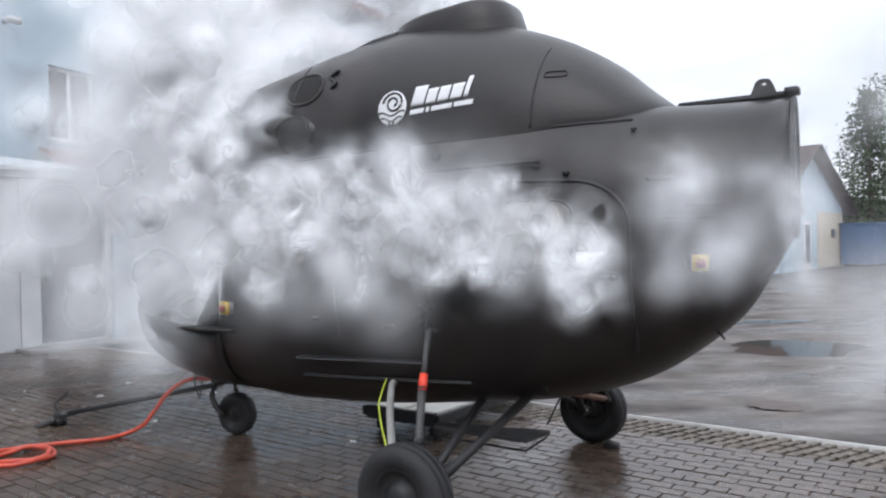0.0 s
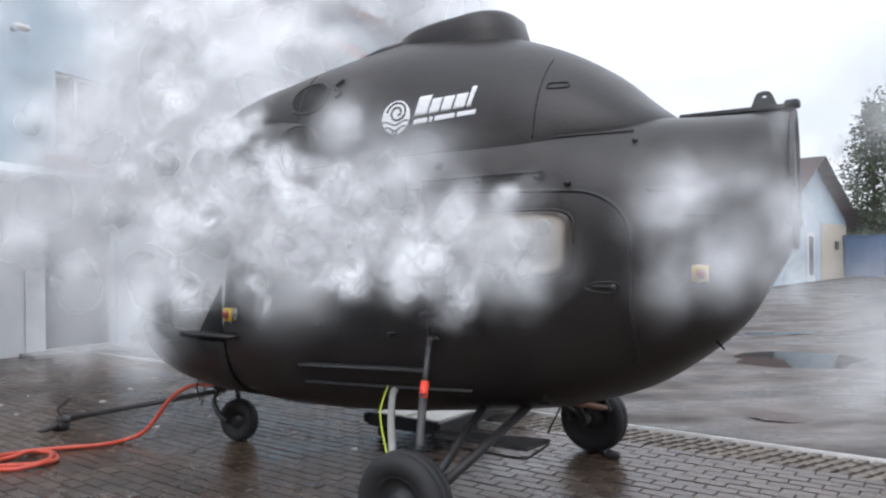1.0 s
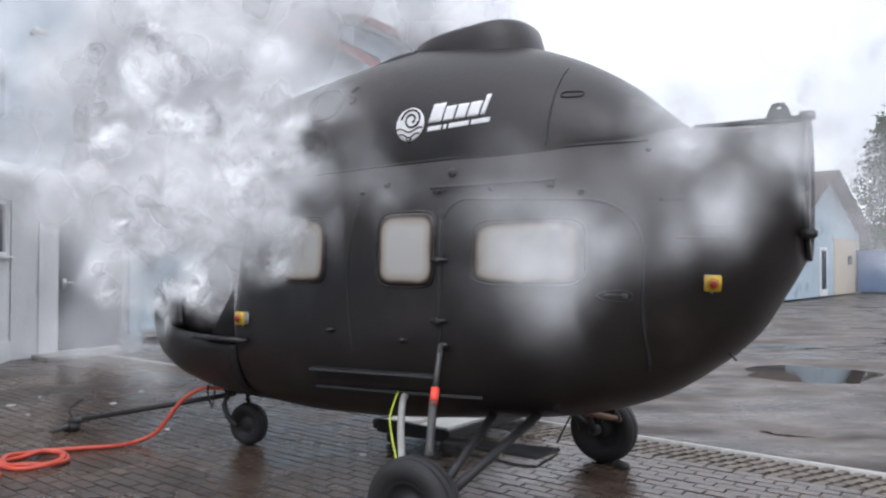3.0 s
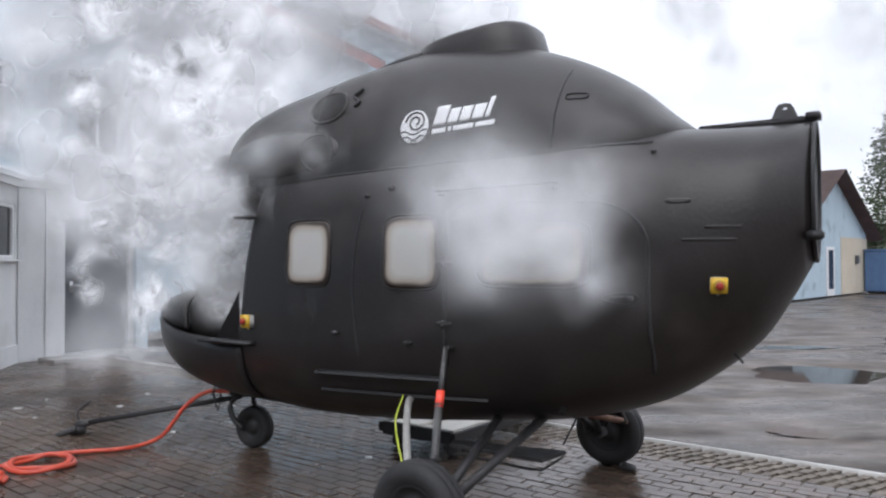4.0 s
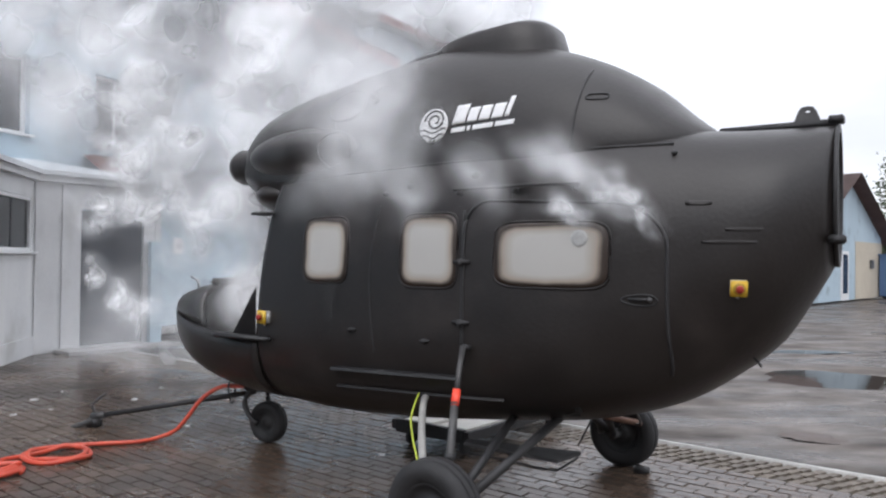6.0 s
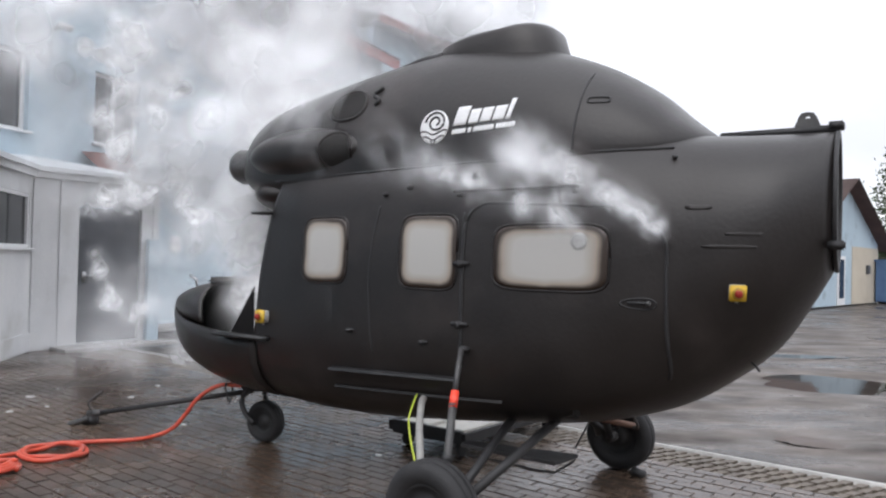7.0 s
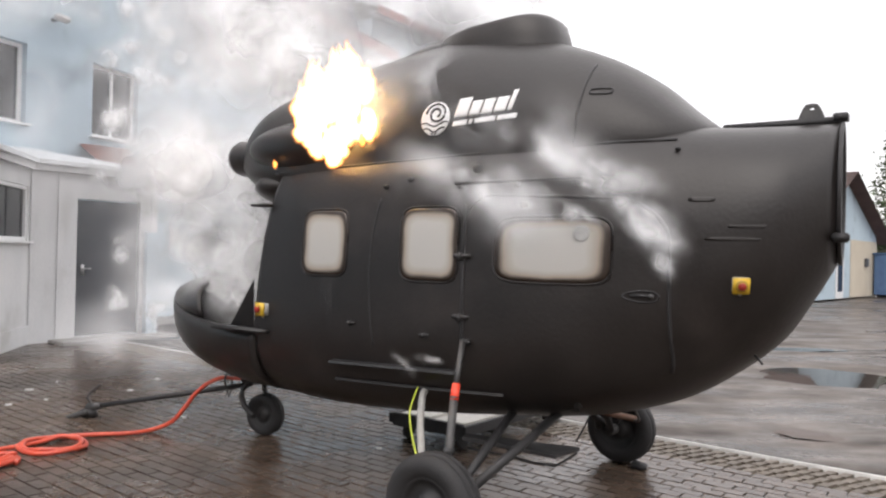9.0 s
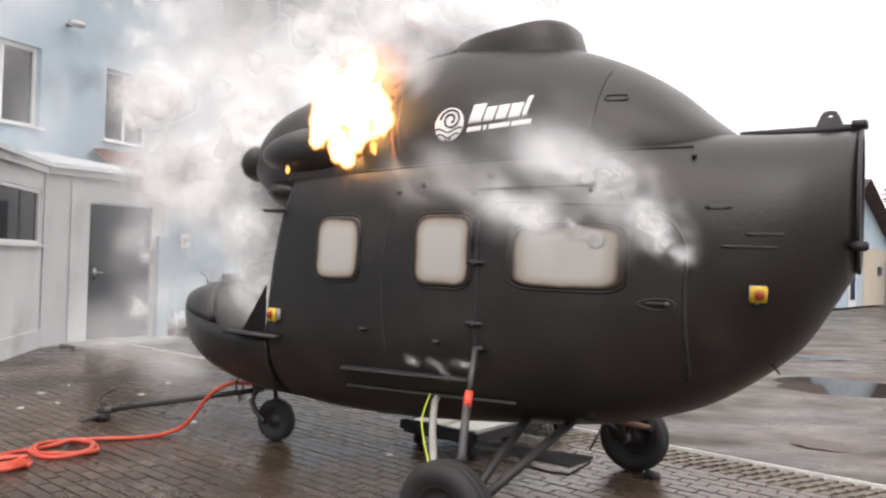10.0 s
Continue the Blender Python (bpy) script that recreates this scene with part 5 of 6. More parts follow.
# ---------------------------------------------------------------- things on the ground
def build_towbar():
    bar = thing("towbar", "long dark steel towbar with a shackle end", "towbar")
    a, b = HELI @ Vector((-2.66, 0.0, 0.40)), Vector((-3.05, 6.55, 0.09))
    d = (b - a).normalized()
    part("shaft", bm_tube([a, a.lerp(b, 0.5), b], 0.021, 12), BLACK, bar, "dark round steel bar")
    part("sleeve", bm_tube([b - d * 0.12, b + d * 0.02], 0.032, 12), STEEL, bar)
    part("shackle", bm_tube(spline([b + Vector((0.0, -0.05, -0.03)), b + d * 0.16 + Vector((0, -0.07, -0.055)), b + d * 0.22 + Vector((0, 0.0, -0.06)), b + d * 0.14 + Vector((0, 0.06, -0.055)), b + Vector((0, 0.05, -0.03))], 6), 0.022, 8), STEEL, bar, "worn steel shackle")
    part("locking_lever", bm_tube(spline([b + Vector((0.02, 0, 0.02)), b + Vector((-0.02, 0.0, 0.09)), b + Vector((0.02, 0, 0.14)), b + Vector((0.10, 0, 0.20))], 6), 0.013, 8), STEEL, bar)
    part("foot", bm_box(b.x - 0.06, b.x + 0.06, b.y - 0.04, b.y + 0.04, 0.0, 0.075, 0.008), BLACK, bar)
    c = a.lerp(b, 0.14)
    part("safety_wire", bm_tube(spline([c + Vector((0, 0, -0.09)), c + Vector((0.03, 0, 0.02)), c + Vector((0.02, 0, 0.20)), a + Vector((-0.05, 0, 0.18))], 6), 0.008, 6), BLACK, bar)


build_towbar()


def build_hose():
    hose = thing("fire_hose", "coiled orange-red rubber hose on the paving", "hose")
    e = HELI @ Vector((-2.60, -0.05, 0.53))
    zg = 0.02
    path = [e, Vector((-1.60, 6.07, 0.455)), Vector((-1.762, 6.08, 0.453)), Vector((-1.88, 6.08, 0.404)), Vector((-1.981, 6.08, 0.316)), Vector((-2.063, 6.08, 0.204)), Vector((-2.162, 6.08, 0.09)),
            Vector((-2.297, 6.08, 0.027)), Vector((-2.42, 5.96, zg)), Vector((-2.71, 5.87, zg)), Vector((-2.92, 5.80, zg))]
    cx, cy = -2.845, 5.53
    for k in range(21):
        a = 1.9 + k * 0.62
        rr = 0.235 + 0.016 * math.sin(k * 1.3) - 0.028 * (k // 10)
        path.append(Vector((cx + rr * math.cos(a), cy + rr * 0.97 * math.sin(a), zg + 0.012 * (k // 10) + 0.012 * (k % 3 == 0))))
    path += [Vector((-2.98, 5.62, zg)), Vector((-3.12, 5.43, zg)), Vector((-3.35, 5.25, zg)), Vector((-4.3, 5.3, zg)), Vector((-5.6, 6.3, zg))]
    part("hose_line", bm_tube(spline(path, 8), 0.017, 10), HOSE, hose)
    second = thing("fire_hose", "small tight coil of orange-red hose on the paving", "hose")
    p2 = [Vector((-3.02 + (0.165 - 0.002 * k) * math.cos(k * 0.6), 5.07 + (0.165 - 0.002 * k) * math.sin(k * 0.6), zg + 0.0012 * k)) for k in range(34)]
    part("hose_line", bm_tube(spline(p2 + [Vector((-3.6, 5.0, zg)), Vector((-4.4, 5.2, zg))], 5), 0.017, 10), HOSE, second)
    lead = thing("ignition_lead", "thin black leads under the nose", "cable")
    part("lead", bm_tube(spline([e + Vector((0.05, 0, -0.02)), e + Vector((-0.12, 0, 0.03)), e + Vector((-0.22, 0, -0.06)), e + Vector((-0.20, 0, -0.2))], 6), 0.008, 6), BLACK, lead)


build_hose()


def build_trolley():
    t = thing("low_trolley", "low steel trolley with pale timber boards and castors", "trolley", pose(0.205, 6.228, 0, 0, 0, 52.2))
    bm = bm_box(-0.50, 1.05, -0.385, -0.345, 0.13, 0.205, 0.004)
    bm_box(-0.50, 1.05, 0.345, 0.385, 0.13, 0.205, 0.004, bm)
    bm_box(-0.50, -0.46, -0.343, 0.343, 0.115, 0.215, 0.004, bm)
    bm_box(1.01, 1.05, -0.343, 0.343, 0.13, 0.205, 0.004, bm)
    part("deck_frame", bm, BLACK, t, "dark steel deck frame", smooth=False)
    for i in range(4):
        part("board", bm_box(-0.455, 1.005, -0.340 + i * 0.171, -0.178 + i * 0.171, 0.175, 0.218 - 0.02 * (i % 2), 0.004), WOOD, t, "pale wet board", smooth=False)
    for x in (-0.38, 0.92):
        for y in (-0.27, 0.27):
            w = bm_lathe([(0.0, -0.022), (0.05, -0.022), (0.062, -0.014), (0.062, 0.014), (0.05, 0.022), (0.0, 0.022)], 20, "y")
            bmesh.ops.translate(w, verts=w.verts[:], vec=(x, y, 0.062))
            c = part("castor", w, RUBBER, t, "small black castor")
            part("castor_fork", bm_box(x - 0.03, x + 0.03, y - 0.035, y + 0.035, 0.115, 0.13), STEEL, c)


build_trolley()


def build_chock():
    c = thing("wheel_chock", "small black rubber wheel chock", "chock", HELI @ pose(0.22, 1.06, 0, 0, 0, 10))
    bm = bm_box(-0.05, 0.05, -0.05, 0.05, 0.0, 0.05, 0.008)
    for v in bm.verts:
        if v.co.z > 0.04 and v.co.x > 0:
            v.co.z *= 0.6
    part("wedge", bm, RUBBER, c)


build_chock()


def build_debris():
    rng = random.Random(12)
    for k in range(9):
        x, y = rng.uniform(-4.3, -2.0), rng.uniform(6.2, 8.6)
        if k == 8:
            x, y = -0.45, 5.7
        s = rng.uniform(0.015, 0.035)
        d = thing("paper_scrap", "small pale scrap lying on the wet paving", "litter", pose(x, y, 0.003, 0, 0, rng.uniform(0, 180)), group="scraps on the paving")
        bm = bm_box(-s, s, -s * 0.6, s * 0.6, 0, 0.006)
        for v in bm.verts:
            v.co.x += rng.uniform(-0.3, 0.3) * s
            v.co.z += rng.uniform(0, 0.008) if v.co.z > 0.003 else 0
        part("scrap", bm, WHITE, d)


build_debris()



# ---------------------------------------------------------------- smoke and fire
def puff_mesh(name, mat, seed, layers=5):
    """Several bowed veils round one centre; each fades out towards its own rim."""
    rng = random.Random(seed)
    bm = bmesh.new()
    uv = bm.loops.layers.uv.new("UVMap")
    heart = None
    for k in range(layers):
        # veils lie across one another: most upright, some flat or end-on
        yaw, tilt = rng.uniform(-0.4, 0.4), rng.uniform(-0.4, 0.4)
        if k % 5 == 3:
            tilt += 0.5
        if k % 5 == 4:
            yaw += 0.5
        rot = (Matrix.Rotation(yaw, 3, "Z") @ Matrix.Rotation(tilt, 3, "X"))
        c = Vector((rng.uniform(-0.35, 0.35), rng.uniform(-0.35, 0.35), rng.uniform(-0.3, 0.3)))
        size = rng.uniform(0.75, 1.05)
        bow = rng.uniform(-0.14, 0.14)
        nr, ns = 6, 20
        heart = heart or bm.verts.new((0, 0, 0))
        rings = [[heart]]
        where = {heart: (0.5, 0.5)}
        ph = rng.uniform(0, 9)
        for i in range(1, nr + 1):
            r = i / nr
            ring = []
            for j in range(ns):
                a = 2 * math.pi * j / ns
                x, z = r * math.cos(a), r * math.sin(a)
                y = bow * r * r + 0.09 * noise.noise((x * 1.6 + ph, z * 1.6, ph))
                v = bm.verts.new(c * min(1.0, r * 1.3) + rot @ (Vector((x, y, z)) * size))
                where[v] = (0.5 + 0.5 * x, 0.5 + 0.5 * z)
                ring.append(v)
            rings.append(ring)
        faces = []
        for j in range(ns):
            faces.append(bm.faces.new((rings[0][0], rings[1][j], rings[1][(j + 1) % ns])))
        for a, b in zip(rings[1:], rings[2:]):
            for j in range(ns):
                faces.append(bm.faces.new((a[j], b[j], b[(j + 1) % ns], a[(j + 1) % ns])))
        for f in faces:
            f.smooth = True
            for lp in f.loops:
                lp[uv].uv = where[lp.vert]
    me = bpy.data.meshes.new(name)
    bm.to_mesh(me)
    bm.free()
    me.materials.append(mat)
    return me


PUFFS = {k: [puff_mesh("puff", m, 100 * i + j, n) for j in range(4)]
         for i, (k, m, n) in enumerate((("dense", SMOKE_DENSE, 4), ("mid", SMOKE_MID, 3), ("thin", SMOKE_THIN, 3), ("wisp", SMOKE_WISP, 3), ("veil", SMOKE_VEIL, 2)))}
KEYED = []


def at(x, y, z):
    """A place in the helicopter's space, in the world."""
    return HELI @ Vector((x, y, z))


def add_puff(plume, kind, size, way, rng, stretch=(1, 1, 1), spin=25, along=None):
    """A puff of smoke that follows way: rows of (seconds, place)."""
    ob = new("puff", rng.choice(PUFFS[kind]))
    ob.parent = plume
    ob.scale = (size * stretch[0], size * stretch[1], size * stretch[2])
    base = (rng.uniform(-20, 20), rng.uniform(0, 360), rng.uniform(-30, 30))
    rate = rng.uniform(-spin, spin)
    if along is not None:   # drawn out along its way
        base = (rng.uniform(-12, 12), along + rng.uniform(-14, 14), -35 + rng.uniform(-8, 8))
        rate *= 0.3
    rows = []
    for t, p in way:
        rows.append((t, pose(p[0], p[1], p[2], base[0], base[1] + rate * (t - 5) * 0.4, base[2])))
    KEYED.append((ob, rows))
    return ob


def drift(start, te, v, accel, t_end=10.0, hold=True):
    """Waits at start until te, then drifts with speed v and a slow change of it."""
    rows = []
    start, v, accel = Vector(start), Vector(v), Vector(accel)
    times = sorted({0.0, t_end, *[x for x in (te, te + 0.5, te + 1.2, te + 2.2, te + 3.5, te + 5.5, te + 8) if 0 < x < t_end]})
    for t in times:
        s = max(0.0, t - te)
        rows.append((t, start + v * s + accel * s * s * 0.5))
    return rows


def vent(inside, mouth, te, v, accel):
    """Waits inside the body, reaches its mouth at te and drifts off from there."""
    inside, mouth, v, accel = Vector(inside), Vector(mouth), Vector(v), Vector(accel)
    lead = 0.8

    def spot(t):
        if t < te:
            k = max(0.0, min(1.0, (t - te + lead) / lead))
            return inside.lerp(mouth, k * k)
        s = t - te
        return mouth + v * s + accel * s * s * 0.5

    times = {0.0, 10.0, *[x for x in (te - lead, te - lead / 2, te, te + 0.5, te + 1.2, te + 2.2, te + 3.5, te + 5.5, te + 8) if 0.05 < x < 9.95]}
    return [(t, spot(t)) for t in sorted(times)]


def flame_mesh(name, mat, seed):
    """A tongue of fire: crossed tapering veils, joined along their root."""
    rng = random.Random(seed)
    bm = bmesh.new()
    uv = bm.loops.layers.uv.new("UVMap")
    root = bm.verts.new((0, 0, -0.5))
    for k in range(4):
        rot = Matrix.Rotation(k * math.pi / 4 + rng.uniform(-0.2, 0.2), 3, "Z")
        ph, grid = rng.uniform(0, 9), []
        for i in range(11):
            h = i / 10
            w = 0.30 * (math.sin(math.pi * min(1, 0.22 + 0.78 * h)) ** 0.8) * (1 - 0.35 * h)
            row = []
            for j in range(7):
                x = (j / 6 - 0.5) * 2
                p = rot @ Vector((x * w + 0.10 * h * math.sin(4 * h + ph), 0.08 * noise.noise((x + ph, h * 2, ph)), h - 0.5))
                row.append((bm.verts.new(p), (j / 6, h)))
            grid.append(row)
        for a, b in zip(grid, grid[1:]):
            for j in range(6):
                f = bm.faces.new((a[j][0], a[j + 1][0], b[j + 1][0], b[j][0]))
                f.smooth = True
                for lp, q in zip(f.loops, (a[j], a[j + 1], b[j + 1], b[j])):
                    lp[uv].uv = q[1]
        for j in range(6):
            f = bm.faces.new((root, grid[0][j + 1][0], grid[0][j][0]))
            for lp in f.loops:
                lp[uv].uv = (0.0, 0.0)
    me = bpy.data.meshes.new(name)
    bm.to_mesh(me)
    bm.free()
    me.materials.append(mat)
    return me


def smoke_plume(label):
    return thing("smoke_plume", label, "smoke")


RLV = HELI.to_3x3()

# smoke out of the open nose: it rises all the time, and leans over towards the porch at first and at last
rng = random.Random(77)
CABIN = at(-1.15, 0.0, 1.32)
nose_plume = smoke_plume("white smoke pouring up from the open nose")
for k in range(180):
    te = -4.0 + 14.2 * k / 180
    s = at(rng.uniform(-2.75, -2.15), rng.uniform(-0.30, 0.30), rng.uniform(1.05, 1.4))
    lean = 0.12 if te < 2.5 else -0.04 if te < 7.2 else 0.22
    v = Vector((rng.uniform(-0.16, 0.10) - lean, rng.uniform(0.0, 0.16), rng.uniform(0.40, 0.72)))
    add_puff(nose_plume, "veil" if k % 3 == 1 else "dense" if te > 5.5 and k % 3 == 0 else "mid", rng.uniform(0.46, 0.66), vent(CABIN, s, te, v, (-0.03, 0.05, 0.10)), rng)
# older smoke that hangs and climbs before the blue wall
haze = smoke_plume("thin white smoke haze climbing before the blue wall")
for k in range(34):
    s = Vector((rng.gauss(-1.9, 1.0), rng.uniform(7.6, 10.0), rng.uniform(2.2, 6.4)))
    if s.z < 3.0:
        s.x = rng.uniform(-3.6, -2.2)
    add_puff(haze, "veil", rng.uniform(1.1, 1.8), drift(s, -1, (rng.uniform(-0.05, 0.03), 0.01, rng.uniform(-0.02, 0.06)), (0, 0, 0)), rng)
for k in range(12):
    s = Vector((rng.uniform(-1.6, 0.9), rng.uniform(9.0, 11.0), rng.uniform(4.2, 6.2)))
    add_puff(haze, "veil", rng.uniform(1.0, 1.5), drift(s, -1, (rng.uniform(-0.04, 0.04), 0.0, rng.uniform(-0.02, 0.04)), (0, 0, 0)), rng)
for k in range(8):
    s = Vector((rng.uniform(-6.0, -3.6), rng.uniform(7.8, 9.4), rng.uniform(2.6, 5.6)))
    add_puff(haze, "thin", rng.uniform(1.2, 1.8), drift(s, -1, (rng.uniform(-0.10, 0.04), 0.0, rng.uniform(0.0, 0.10)), (0, 0, 0)), rng)
# an early thick bank round the nose and engine that drifts away
bank = smoke_plume("thick bank of white smoke drifting off the nose and engine")
for k in range(58):
    s = at(rng.uniform(-4.2, -1.5), rng.uniform(-0.8, 0.6), rng.uniform(0.8, 3.3))
    v = Vector((rng.uniform(-0.28, -0.10), 0.12, rng.uniform(0.08, 0.28)))
    add_puff(bank, "veil", rng.uniform(0.6, 1.05), drift(s, 0.7 * rng.random(), v, (-0.07, 0.08, 0.09)), rng)
for k in range(10):
    s = Vector((rng.uniform(-3.3, -2.0), rng.uniform(6.6, 7.8), rng.uniform(0.4, 1.5)))
    w = Vector((rng.uniform(-0.3, 0.3), rng.uniform(-0.1, 0.1), rng.uniform(-0.1, 0.2)))
    add_puff(haze, "thin", rng.uniform(0.5, 0.8), [(0.0, s), (3.0, s + w), (6.0, s - w * 0.6), (10.0, s + w)], rng)
# smoke that lies in the open nose
bowl = smoke_plume("white smoke lying in the open nose")
for k in range(20):
    s = at(rng.uniform(-2.65, -2.1), rng.uniform(-0.2, 0.3), rng.uniform(1.0, 1.35))
    w = Vector((rng.uniform(-0.1, 0.1), rng.uniform(-0.1, 0.1), rng.uniform(-0.02, 0.12)))
    add_puff(bowl, "mid", rng.uniform(0.26, 0.40), [(0.0, s), (2.5, s + w), (5.0, s - w * 0.4), (7.5, s + w * 0.8), (10.0, s)], rng)
# the dense jet from the rear edge of the door, rolling forward along the cabin side until it dies
burst = smoke_plume("dense white smoke rolling along the cabin side")
for k in range(84):
    te = -4.2 + 4.9 * k / 83
    f = rng.random()
    mouth = at(0.84 - 0.22 * f * f + rng.uniform(-0.06, 0.03), -0.80, 1.30 + 0.46 * f)
    v = RLV @ Vector((rng.uniform(-1.0, -0.78), rng.uniform(-0.12, -0.02), rng.uniform(-0.12, 0.12)))
    kind = "dense" if -2.6 < te < 0.3 and k % 4 else "mid"
    add_puff(burst, kind, rng.uniform(0.20, 0.34), vent(at(0.40, -0.05, 1.4), mouth, te, v, RLV @ Vector((0.03, 0.06, 0.09 + rng.uniform(-0.10, 0.12)))), rng)
# wider, thinner smoke that the jet leaves along the cabin and under the roof line
wake = smoke_plume("thin white smoke lingering along the cabin side")
for k in range(40):
    te = -3.0 + 4.6 * k / 39
    mouth = at(rng.uniform(-0.9, 0.5), -0.84, rng.uniform(1.15 if te < 0 else 1.5, 1.88))
    v = RLV @ Vector((rng.uniform(-0.62, -0.38), -0.05, rng.uniform(-0.05, 0.22)))
    add_puff(wake, "mid" if k % 3 == 0 and te < 0.8 else "thin", rng.uniform(0.34, 0.56), vent(at(0.1, 0.05, 1.35), mouth, te, v, RLV @ Vector((-0.06, 0.08, 0.05))), rng)
# later smoke out of the door's seams, blown forward over the panes
stream = smoke_plume("white smoke streaming from the door over the panes")
for k in range(22):
    te = 2.75 + 1.35 * k / 21
    s = at(rng.uniform(0.35, 0.98) - 0.15 * (te - 2.9), -0.80, rng.uniform(1.40, 1.88))
    v = RLV @ Vector((rng.uniform(-0.70, -0.40), -0.05, rng.uniform(0.08, 0.36)))
    add_puff(stream, "thin", rng.uniform(0.36, 0.60), vent(at(0.2, 0.0, 1.35), s, te, v, RLV @ Vector((-0.10, 0.12, 0.06))), rng)
# smoke curling over the cut tail at first
tail_plume = smoke_plume("thin white smoke curling up round the cut tail")
for k in range(30):
    if k % 2 == 0:
        s = at(rng.uniform(1.0, 1.9), rng.uniform(-0.85, -0.5), rng.uniform(1.2, 2.0))
        v = RLV @ Vector((rng.uniform(-0.16, -0.02), -0.03, rng.uniform(-0.04, 0.06)))
        add_puff(tail_plume, "thin", rng.uniform(0.20, 0.34), drift(s, 0.6 * rng.random(), v, RLV @ Vector((0.04, 0.05, 0.16))), rng)
    else:
        s = at(rng.uniform(1.8, 2.9), rng.uniform(-0.2, 0.9), rng.uniform(0.4, 2.3))
        add_puff(tail_plume, "thin", rng.uniform(0.45, 0.75), drift(s, 1.0, Vector((rng.uniform(-0.05, 0.1), 0.1, rng.uniform(0.0, 0.2))), (0.1, 0.1, 0.3)), rng)
for k in range(8):
    s = at(rng.uniform(1.05, 1.75), rng.uniform(-0.85, -0.65), rng.uniform(1.25, 1.95))
    add_puff(tail_plume, "thin", rng.uniform(0.24, 0.38), drift(s, 2.3, RLV @ Vector((-0.12, 0.0, 0.10)), RLV @ Vector((0.0, 0.25, 0.8))), rng)
# trail from the door's rear corner, later on: thin at its root, widening as it climbs forward
trail = smoke_plume("trail of smoke from the corner of the rear door")
for k in range(130):
    te = 5.7 + 4.4 * k / 130
    grow = rng.random() ** 1.3
    late = max(0.0, min(1.0, (te - 7.6) / 1.6))
    if k % 3:     # the main trail starts steeply and bends forward
        root, v0, pull = Vector((0.89 + 0.06 * late, -0.64, 1.70 - 0.22 * late)), Vector((-0.45 + 0.17 * late, -0.05, 0.36 + 0.20 * late)), Vector((-0.25 - 0.35 * late, 0.10, -0.06))
    else:         # a lower one hugs the rail over the door
        root, v0, pull = Vector((0.66, -0.68, 1.70 - 0.09 * late)), Vector((-0.75, -0.04, 0.24)), Vector((-0.05, 0.08, 0.02))
    age = 0.85 * grow
    mouth = root + v0 * age + pull * (age * age / 2) + Vector((0, 0, rng.uniform(-0.03, 0.03)))
    size = 0.075 + (0.17 + 0.12 * late) * grow + rng.uniform(0, 0.03)
    add_puff(trail, "wisp" if grow < 0.6 else "thin", size, vent(HELI @ (root + Vector((-0.35, 0.5, 0.0))), HELI @ mouth, te, RLV @ (v0 + pull * age), RLV @ (pull + Vector((0, 0.2, -0.06)))), rng, (1.6, 1.0, 1.0), 14, 35)
# wisps off the step sill near the end
sill = smoke_plume("faint wisps of smoke curling off the step sill")
for k in range(3):
    te = 8.4 + 1.2 * k / 3
    s = at(rng.uniform(-0.75, -0.45), -0.70, 0.86 + rng.uniform(-0.03, 0.05))
    add_puff(sill, "thin", rng.uniform(0.06, 0.09), vent(at(-0.6, -0.2, 1.0), s, te, RLV @ Vector((0.16, -0.02, 0.03)), (0, 0, 0)), rng, (2.0, 1, 0.7), 10, 20)

# fire in the engine opening
FLAMES = [flame_mesh("tongue", FIRE, 5 + j) for j in range(3)]
fire = thing("engine_fire", "bright yellow fire bursting out of the engine opening", "fire")


def add_tongue(size, way, rng, mesh=None):
    ob = new("tongue", mesh or rng.choice(FLAMES))
    ob.parent = fire
    ob.scale = size
    turn, lean = rng.uniform(0, 180), rng.uniform(-12, 12)
    KEYED.append((ob, [(t, pose(p[0], p[1], p[2], lean + 6 * math.sin(9 * t + turn), 7 * math.cos(8 * t + turn), turn + 30 * math.sin(3 * t))) for t, p in way]))


DEN = at(-1.60, 0.0, 2.25)
for k in range(30):
    te = 8.66 + 0.009 * k
    h = (k % 15) / 14
    spread = 0.05 + 0.24 * min(1.0, 2.2 * h) * (1 - 0.5 * max(0.0, h - 0.7) / 0.3)
    spot = at(-1.27 + rng.uniform(-spread, spread), -0.58 + rng.uniform(-0.07, 0.07), 2.15 + 0.50 * h)
    way = [(0.0, DEN), (te, DEN)]
    for i in range(14):
        t = te + 0.12 * (i + 1)
        if t >= 9.98:
            break
        way.append((t, spot + Vector((rng.uniform(-0.06, 0.06), rng.uniform(-0.04, 0.04), rng.uniform(-0.08, 0.10)))))
    way.append((10.0, spot + Vector((0, 0, 0.03))))
    add_tongue((0.34 + 0.14 * h, 0.34 + 0.14 * h, 0.28 + 0.12 * h), way, rng)
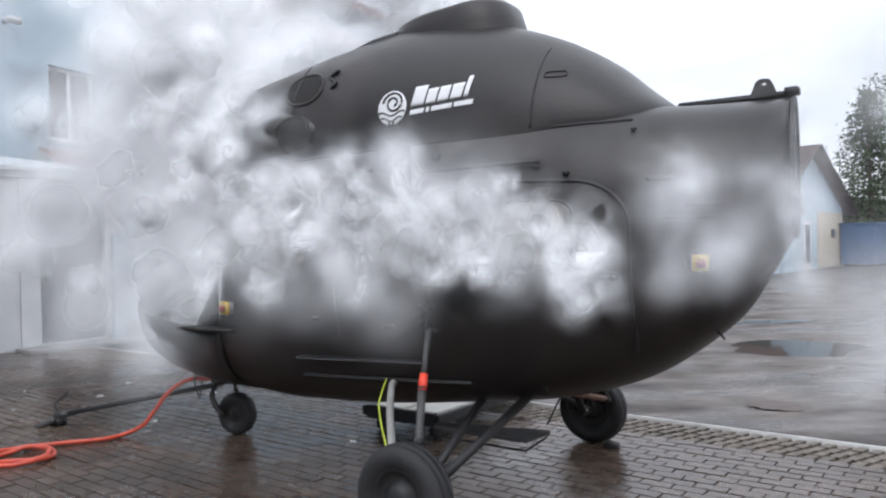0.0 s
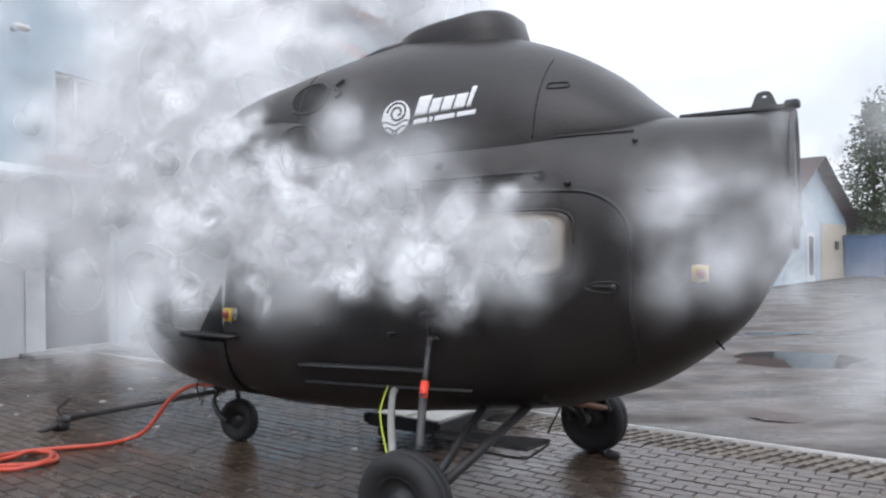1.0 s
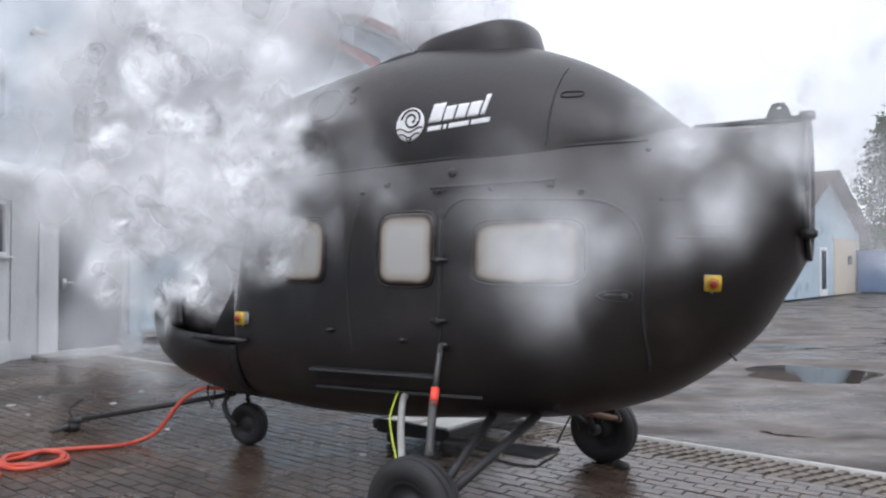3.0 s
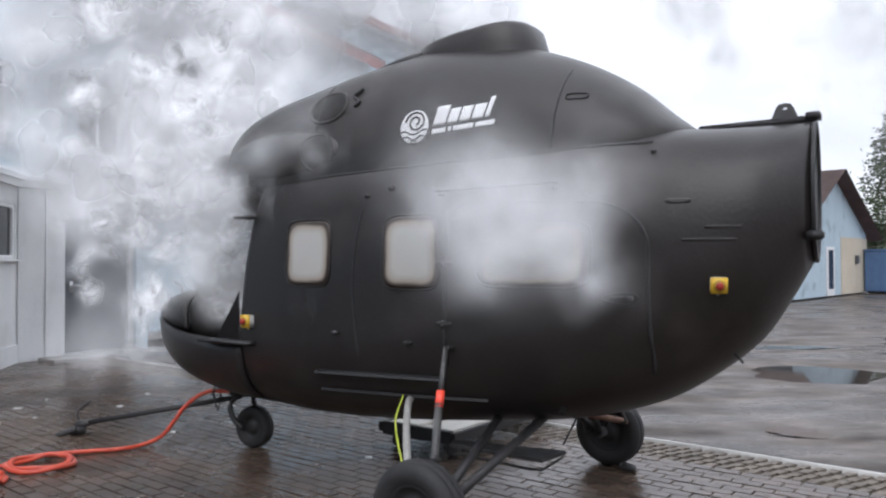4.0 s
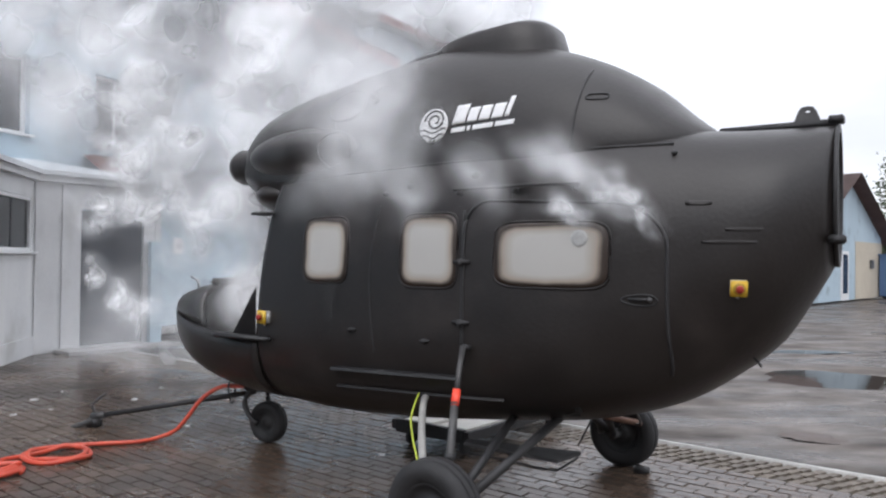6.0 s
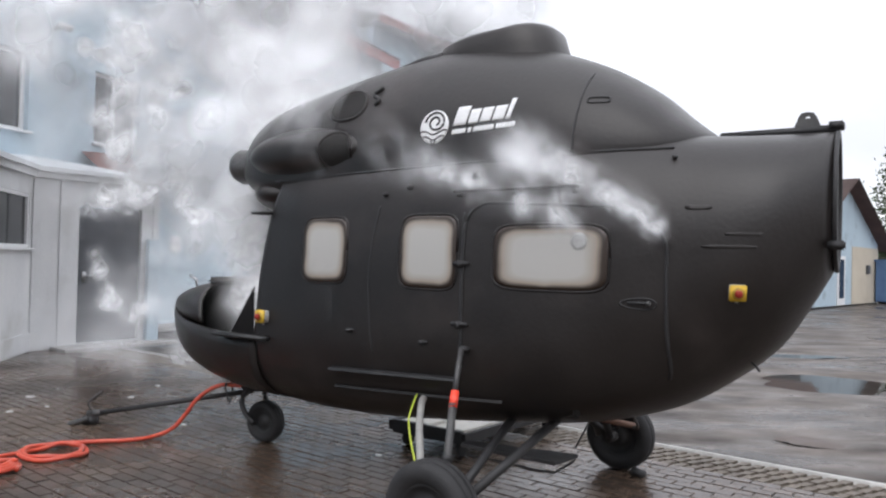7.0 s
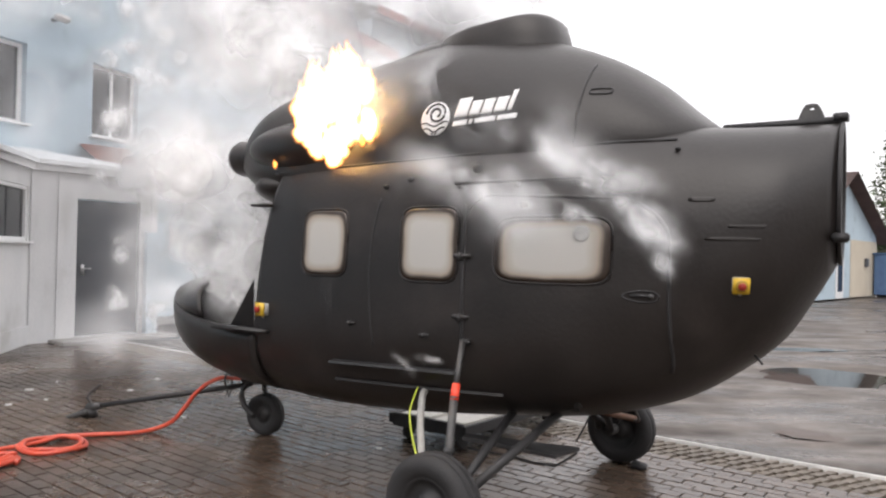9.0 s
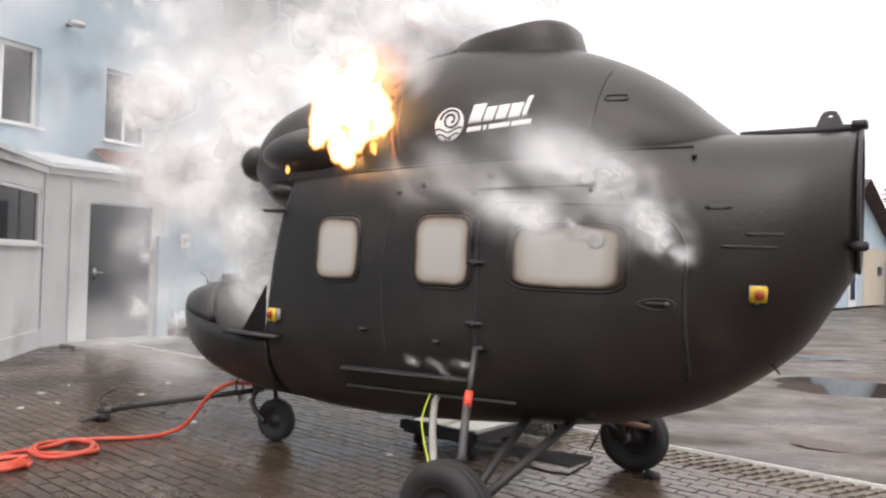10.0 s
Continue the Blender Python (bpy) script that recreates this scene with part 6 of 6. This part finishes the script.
# smoke lit by the fire
glow = smoke_plume("smoke round the engine fire, tinted by its light")
for k in range(16):
    te = 8.7 + 1.1 * k / 16
    s = at(-1.08 + rng.uniform(-0.25, 0.45), -0.52 + rng.uniform(-0.05, 0.1), 2.35 + rng.uniform(0, 0.3))
    add_puff(glow, "thin", rng.uniform(0.28, 0.40), vent(at(-1.2, 0.0, 2.3), s, te, Vector((rng.uniform(-0.1, 0.35), 0.05, rng.uniform(0.3, 0.7))), (0, 0, 0.2)), rng)
# halo veils: the fire's bloom, added as faintly glowing orange sheets
HALOS = [puff_mesh("halo", HALO, 900 + j, 4) for j in range(2)]
for k in range(9):
    te = 8.85 + 0.03 * k
    spot = at(-1.14 + rng.uniform(-0.18, 0.24), -0.50 + rng.uniform(-0.06, 0.06), 2.24 + 0.045 * k)
    sz = rng.uniform(0.28, 0.46)
    add_tongue((sz, sz, sz), [(0.0, DEN), (te, DEN), (te + 0.2, spot), (9.5, spot + Vector((0.03, 0, 0.05))), (10.0, spot)], rng, HALOS[k % 2])
LITTLE = flame_mesh("tongue", EMBER, 40)
for x, z, te, sz in ((-1.02, 2.17, 8.05, 0.08), (-1.03, 2.20, 8.55, 0.13), (-1.05, 2.34, 8.75, 0.20), (-1.80, 2.09, 8.95, 0.09)):
    out_ = at(x, -0.60 if x > -1.5 else -0.60, z)
    add_tongue((sz, sz, sz), [(0.0, DEN), (te - 0.1, DEN), (te, out_), ((te + 10) / 2, out_ + Vector((0.01, 0, 0.02))), (10.0, out_)], rng, LITTLE)



def key_smoke():
    for ob, rows in KEYED:
        walk(ob, rows)



# ---------------------------------------------------------------- paving blocks
def build_pavers():
    L, W, G = 0.20, 0.10, 0.006
    rng = random.Random(21)

    def block(w, l, h):
        bm = bm_box(G / 2, l - G / 2, G / 2, w - G / 2, -0.03, 0.0)
        for v in bm.verts:
            if v.co.z > -0.01:
                v.co.x += 0.004 * (1 if v.co.x < l / 2 else -1)
                v.co.y += 0.004 * (1 if v.co.y < w / 2 else -1)
                v.co.z = h
        me = bpy.data.meshes.new("paver")
        bm.to_mesh(me)
        bm.free()
        return me

    single = block(W, L, 0.0)
    single.materials.append(PAVER_ONE)
    pavement = thing("pavement", "wet brown-grey block paving laid in rows", "pavement", PAVE, kind="structure")
    verts, faces = [], []
    count = 0
    sv = [v.co.copy() for v in single.vertices]
    sf = [tuple(p.vertices) for p in single.polygons]
    for r in range(112):
        y = -0.5 - (r + 1) * W
        off = (r % 2) * L / 2
        for c in range(-60, 42):
            x = c * L + off
            p = PAVE @ Vector((x, y, 0))
            if p.y < -4 or p.x < -11.5 or p.x > 9:
                continue
            if p.x * 0.9 - p.y * 0.42 < -11.6:
                continue
            dz, tilt = rng.uniform(-0.002, 0.0025), rng.uniform(-0.012, 0.012)
            if count < 300 and 1.0 < p.x < 3.6 and 3.6 < p.y < 5.6:
                ob = new("paver", single)
                ob.parent = pavement
                ob.matrix_local = Matrix.Translation((x, y, dz)) @ Matrix.Rotation(tilt * 0.5, 4, "X")
                count += 1
            else:
                b = len(verts)
                verts += [(x + v.x, y + v.y, v.z + dz + tilt * (v.y - 0.05) * 0.5) for v in sv]
                faces += [tuple(b + i for i in f) for f in sf]
    me = bpy.data.meshes.new("pavers")
    me.from_pydata(verts, [], faces)
    me.materials.append(PAVER)
    ob = new("pavers", me)
    ob.parent = pavement
    tagged(ob, "wet block pavers", kind="stuff")
    # belt of open grid pavers along the kerb
    verts, faces = [], []
    for r in range(4):
        for c in range(-130, 85):
            x, y = c * 0.10 + (r % 2) * 0.05, -0.495 + r * 0.118
            q = bm_box(x, x + 0.062, y + 0.004, y + 0.112, -0.03, rng.uniform(-0.006, 0.0), 0.0)
            b = len(verts)
            q.verts.index_update()
            verts += [(v.co.x + (0.03 if v.co.y > y + 0.05 else 0), v.co.y, v.co.z) for v in q.verts]
            faces += [tuple(b + v.index for v in f.verts) for f in q.faces]
            q.free()
    me = bpy.data.meshes.new("grid_pavers")
    me.from_pydata(verts, [], faces)
    me.materials.append(GRIDPAVER)
    ob = new("grid_pavers", me)
    ob.parent = pavement
    tagged(ob, "brown-grey open grid pavers", kind="stuff")


build_pavers()



def motions():
    key_smoke()


motions()
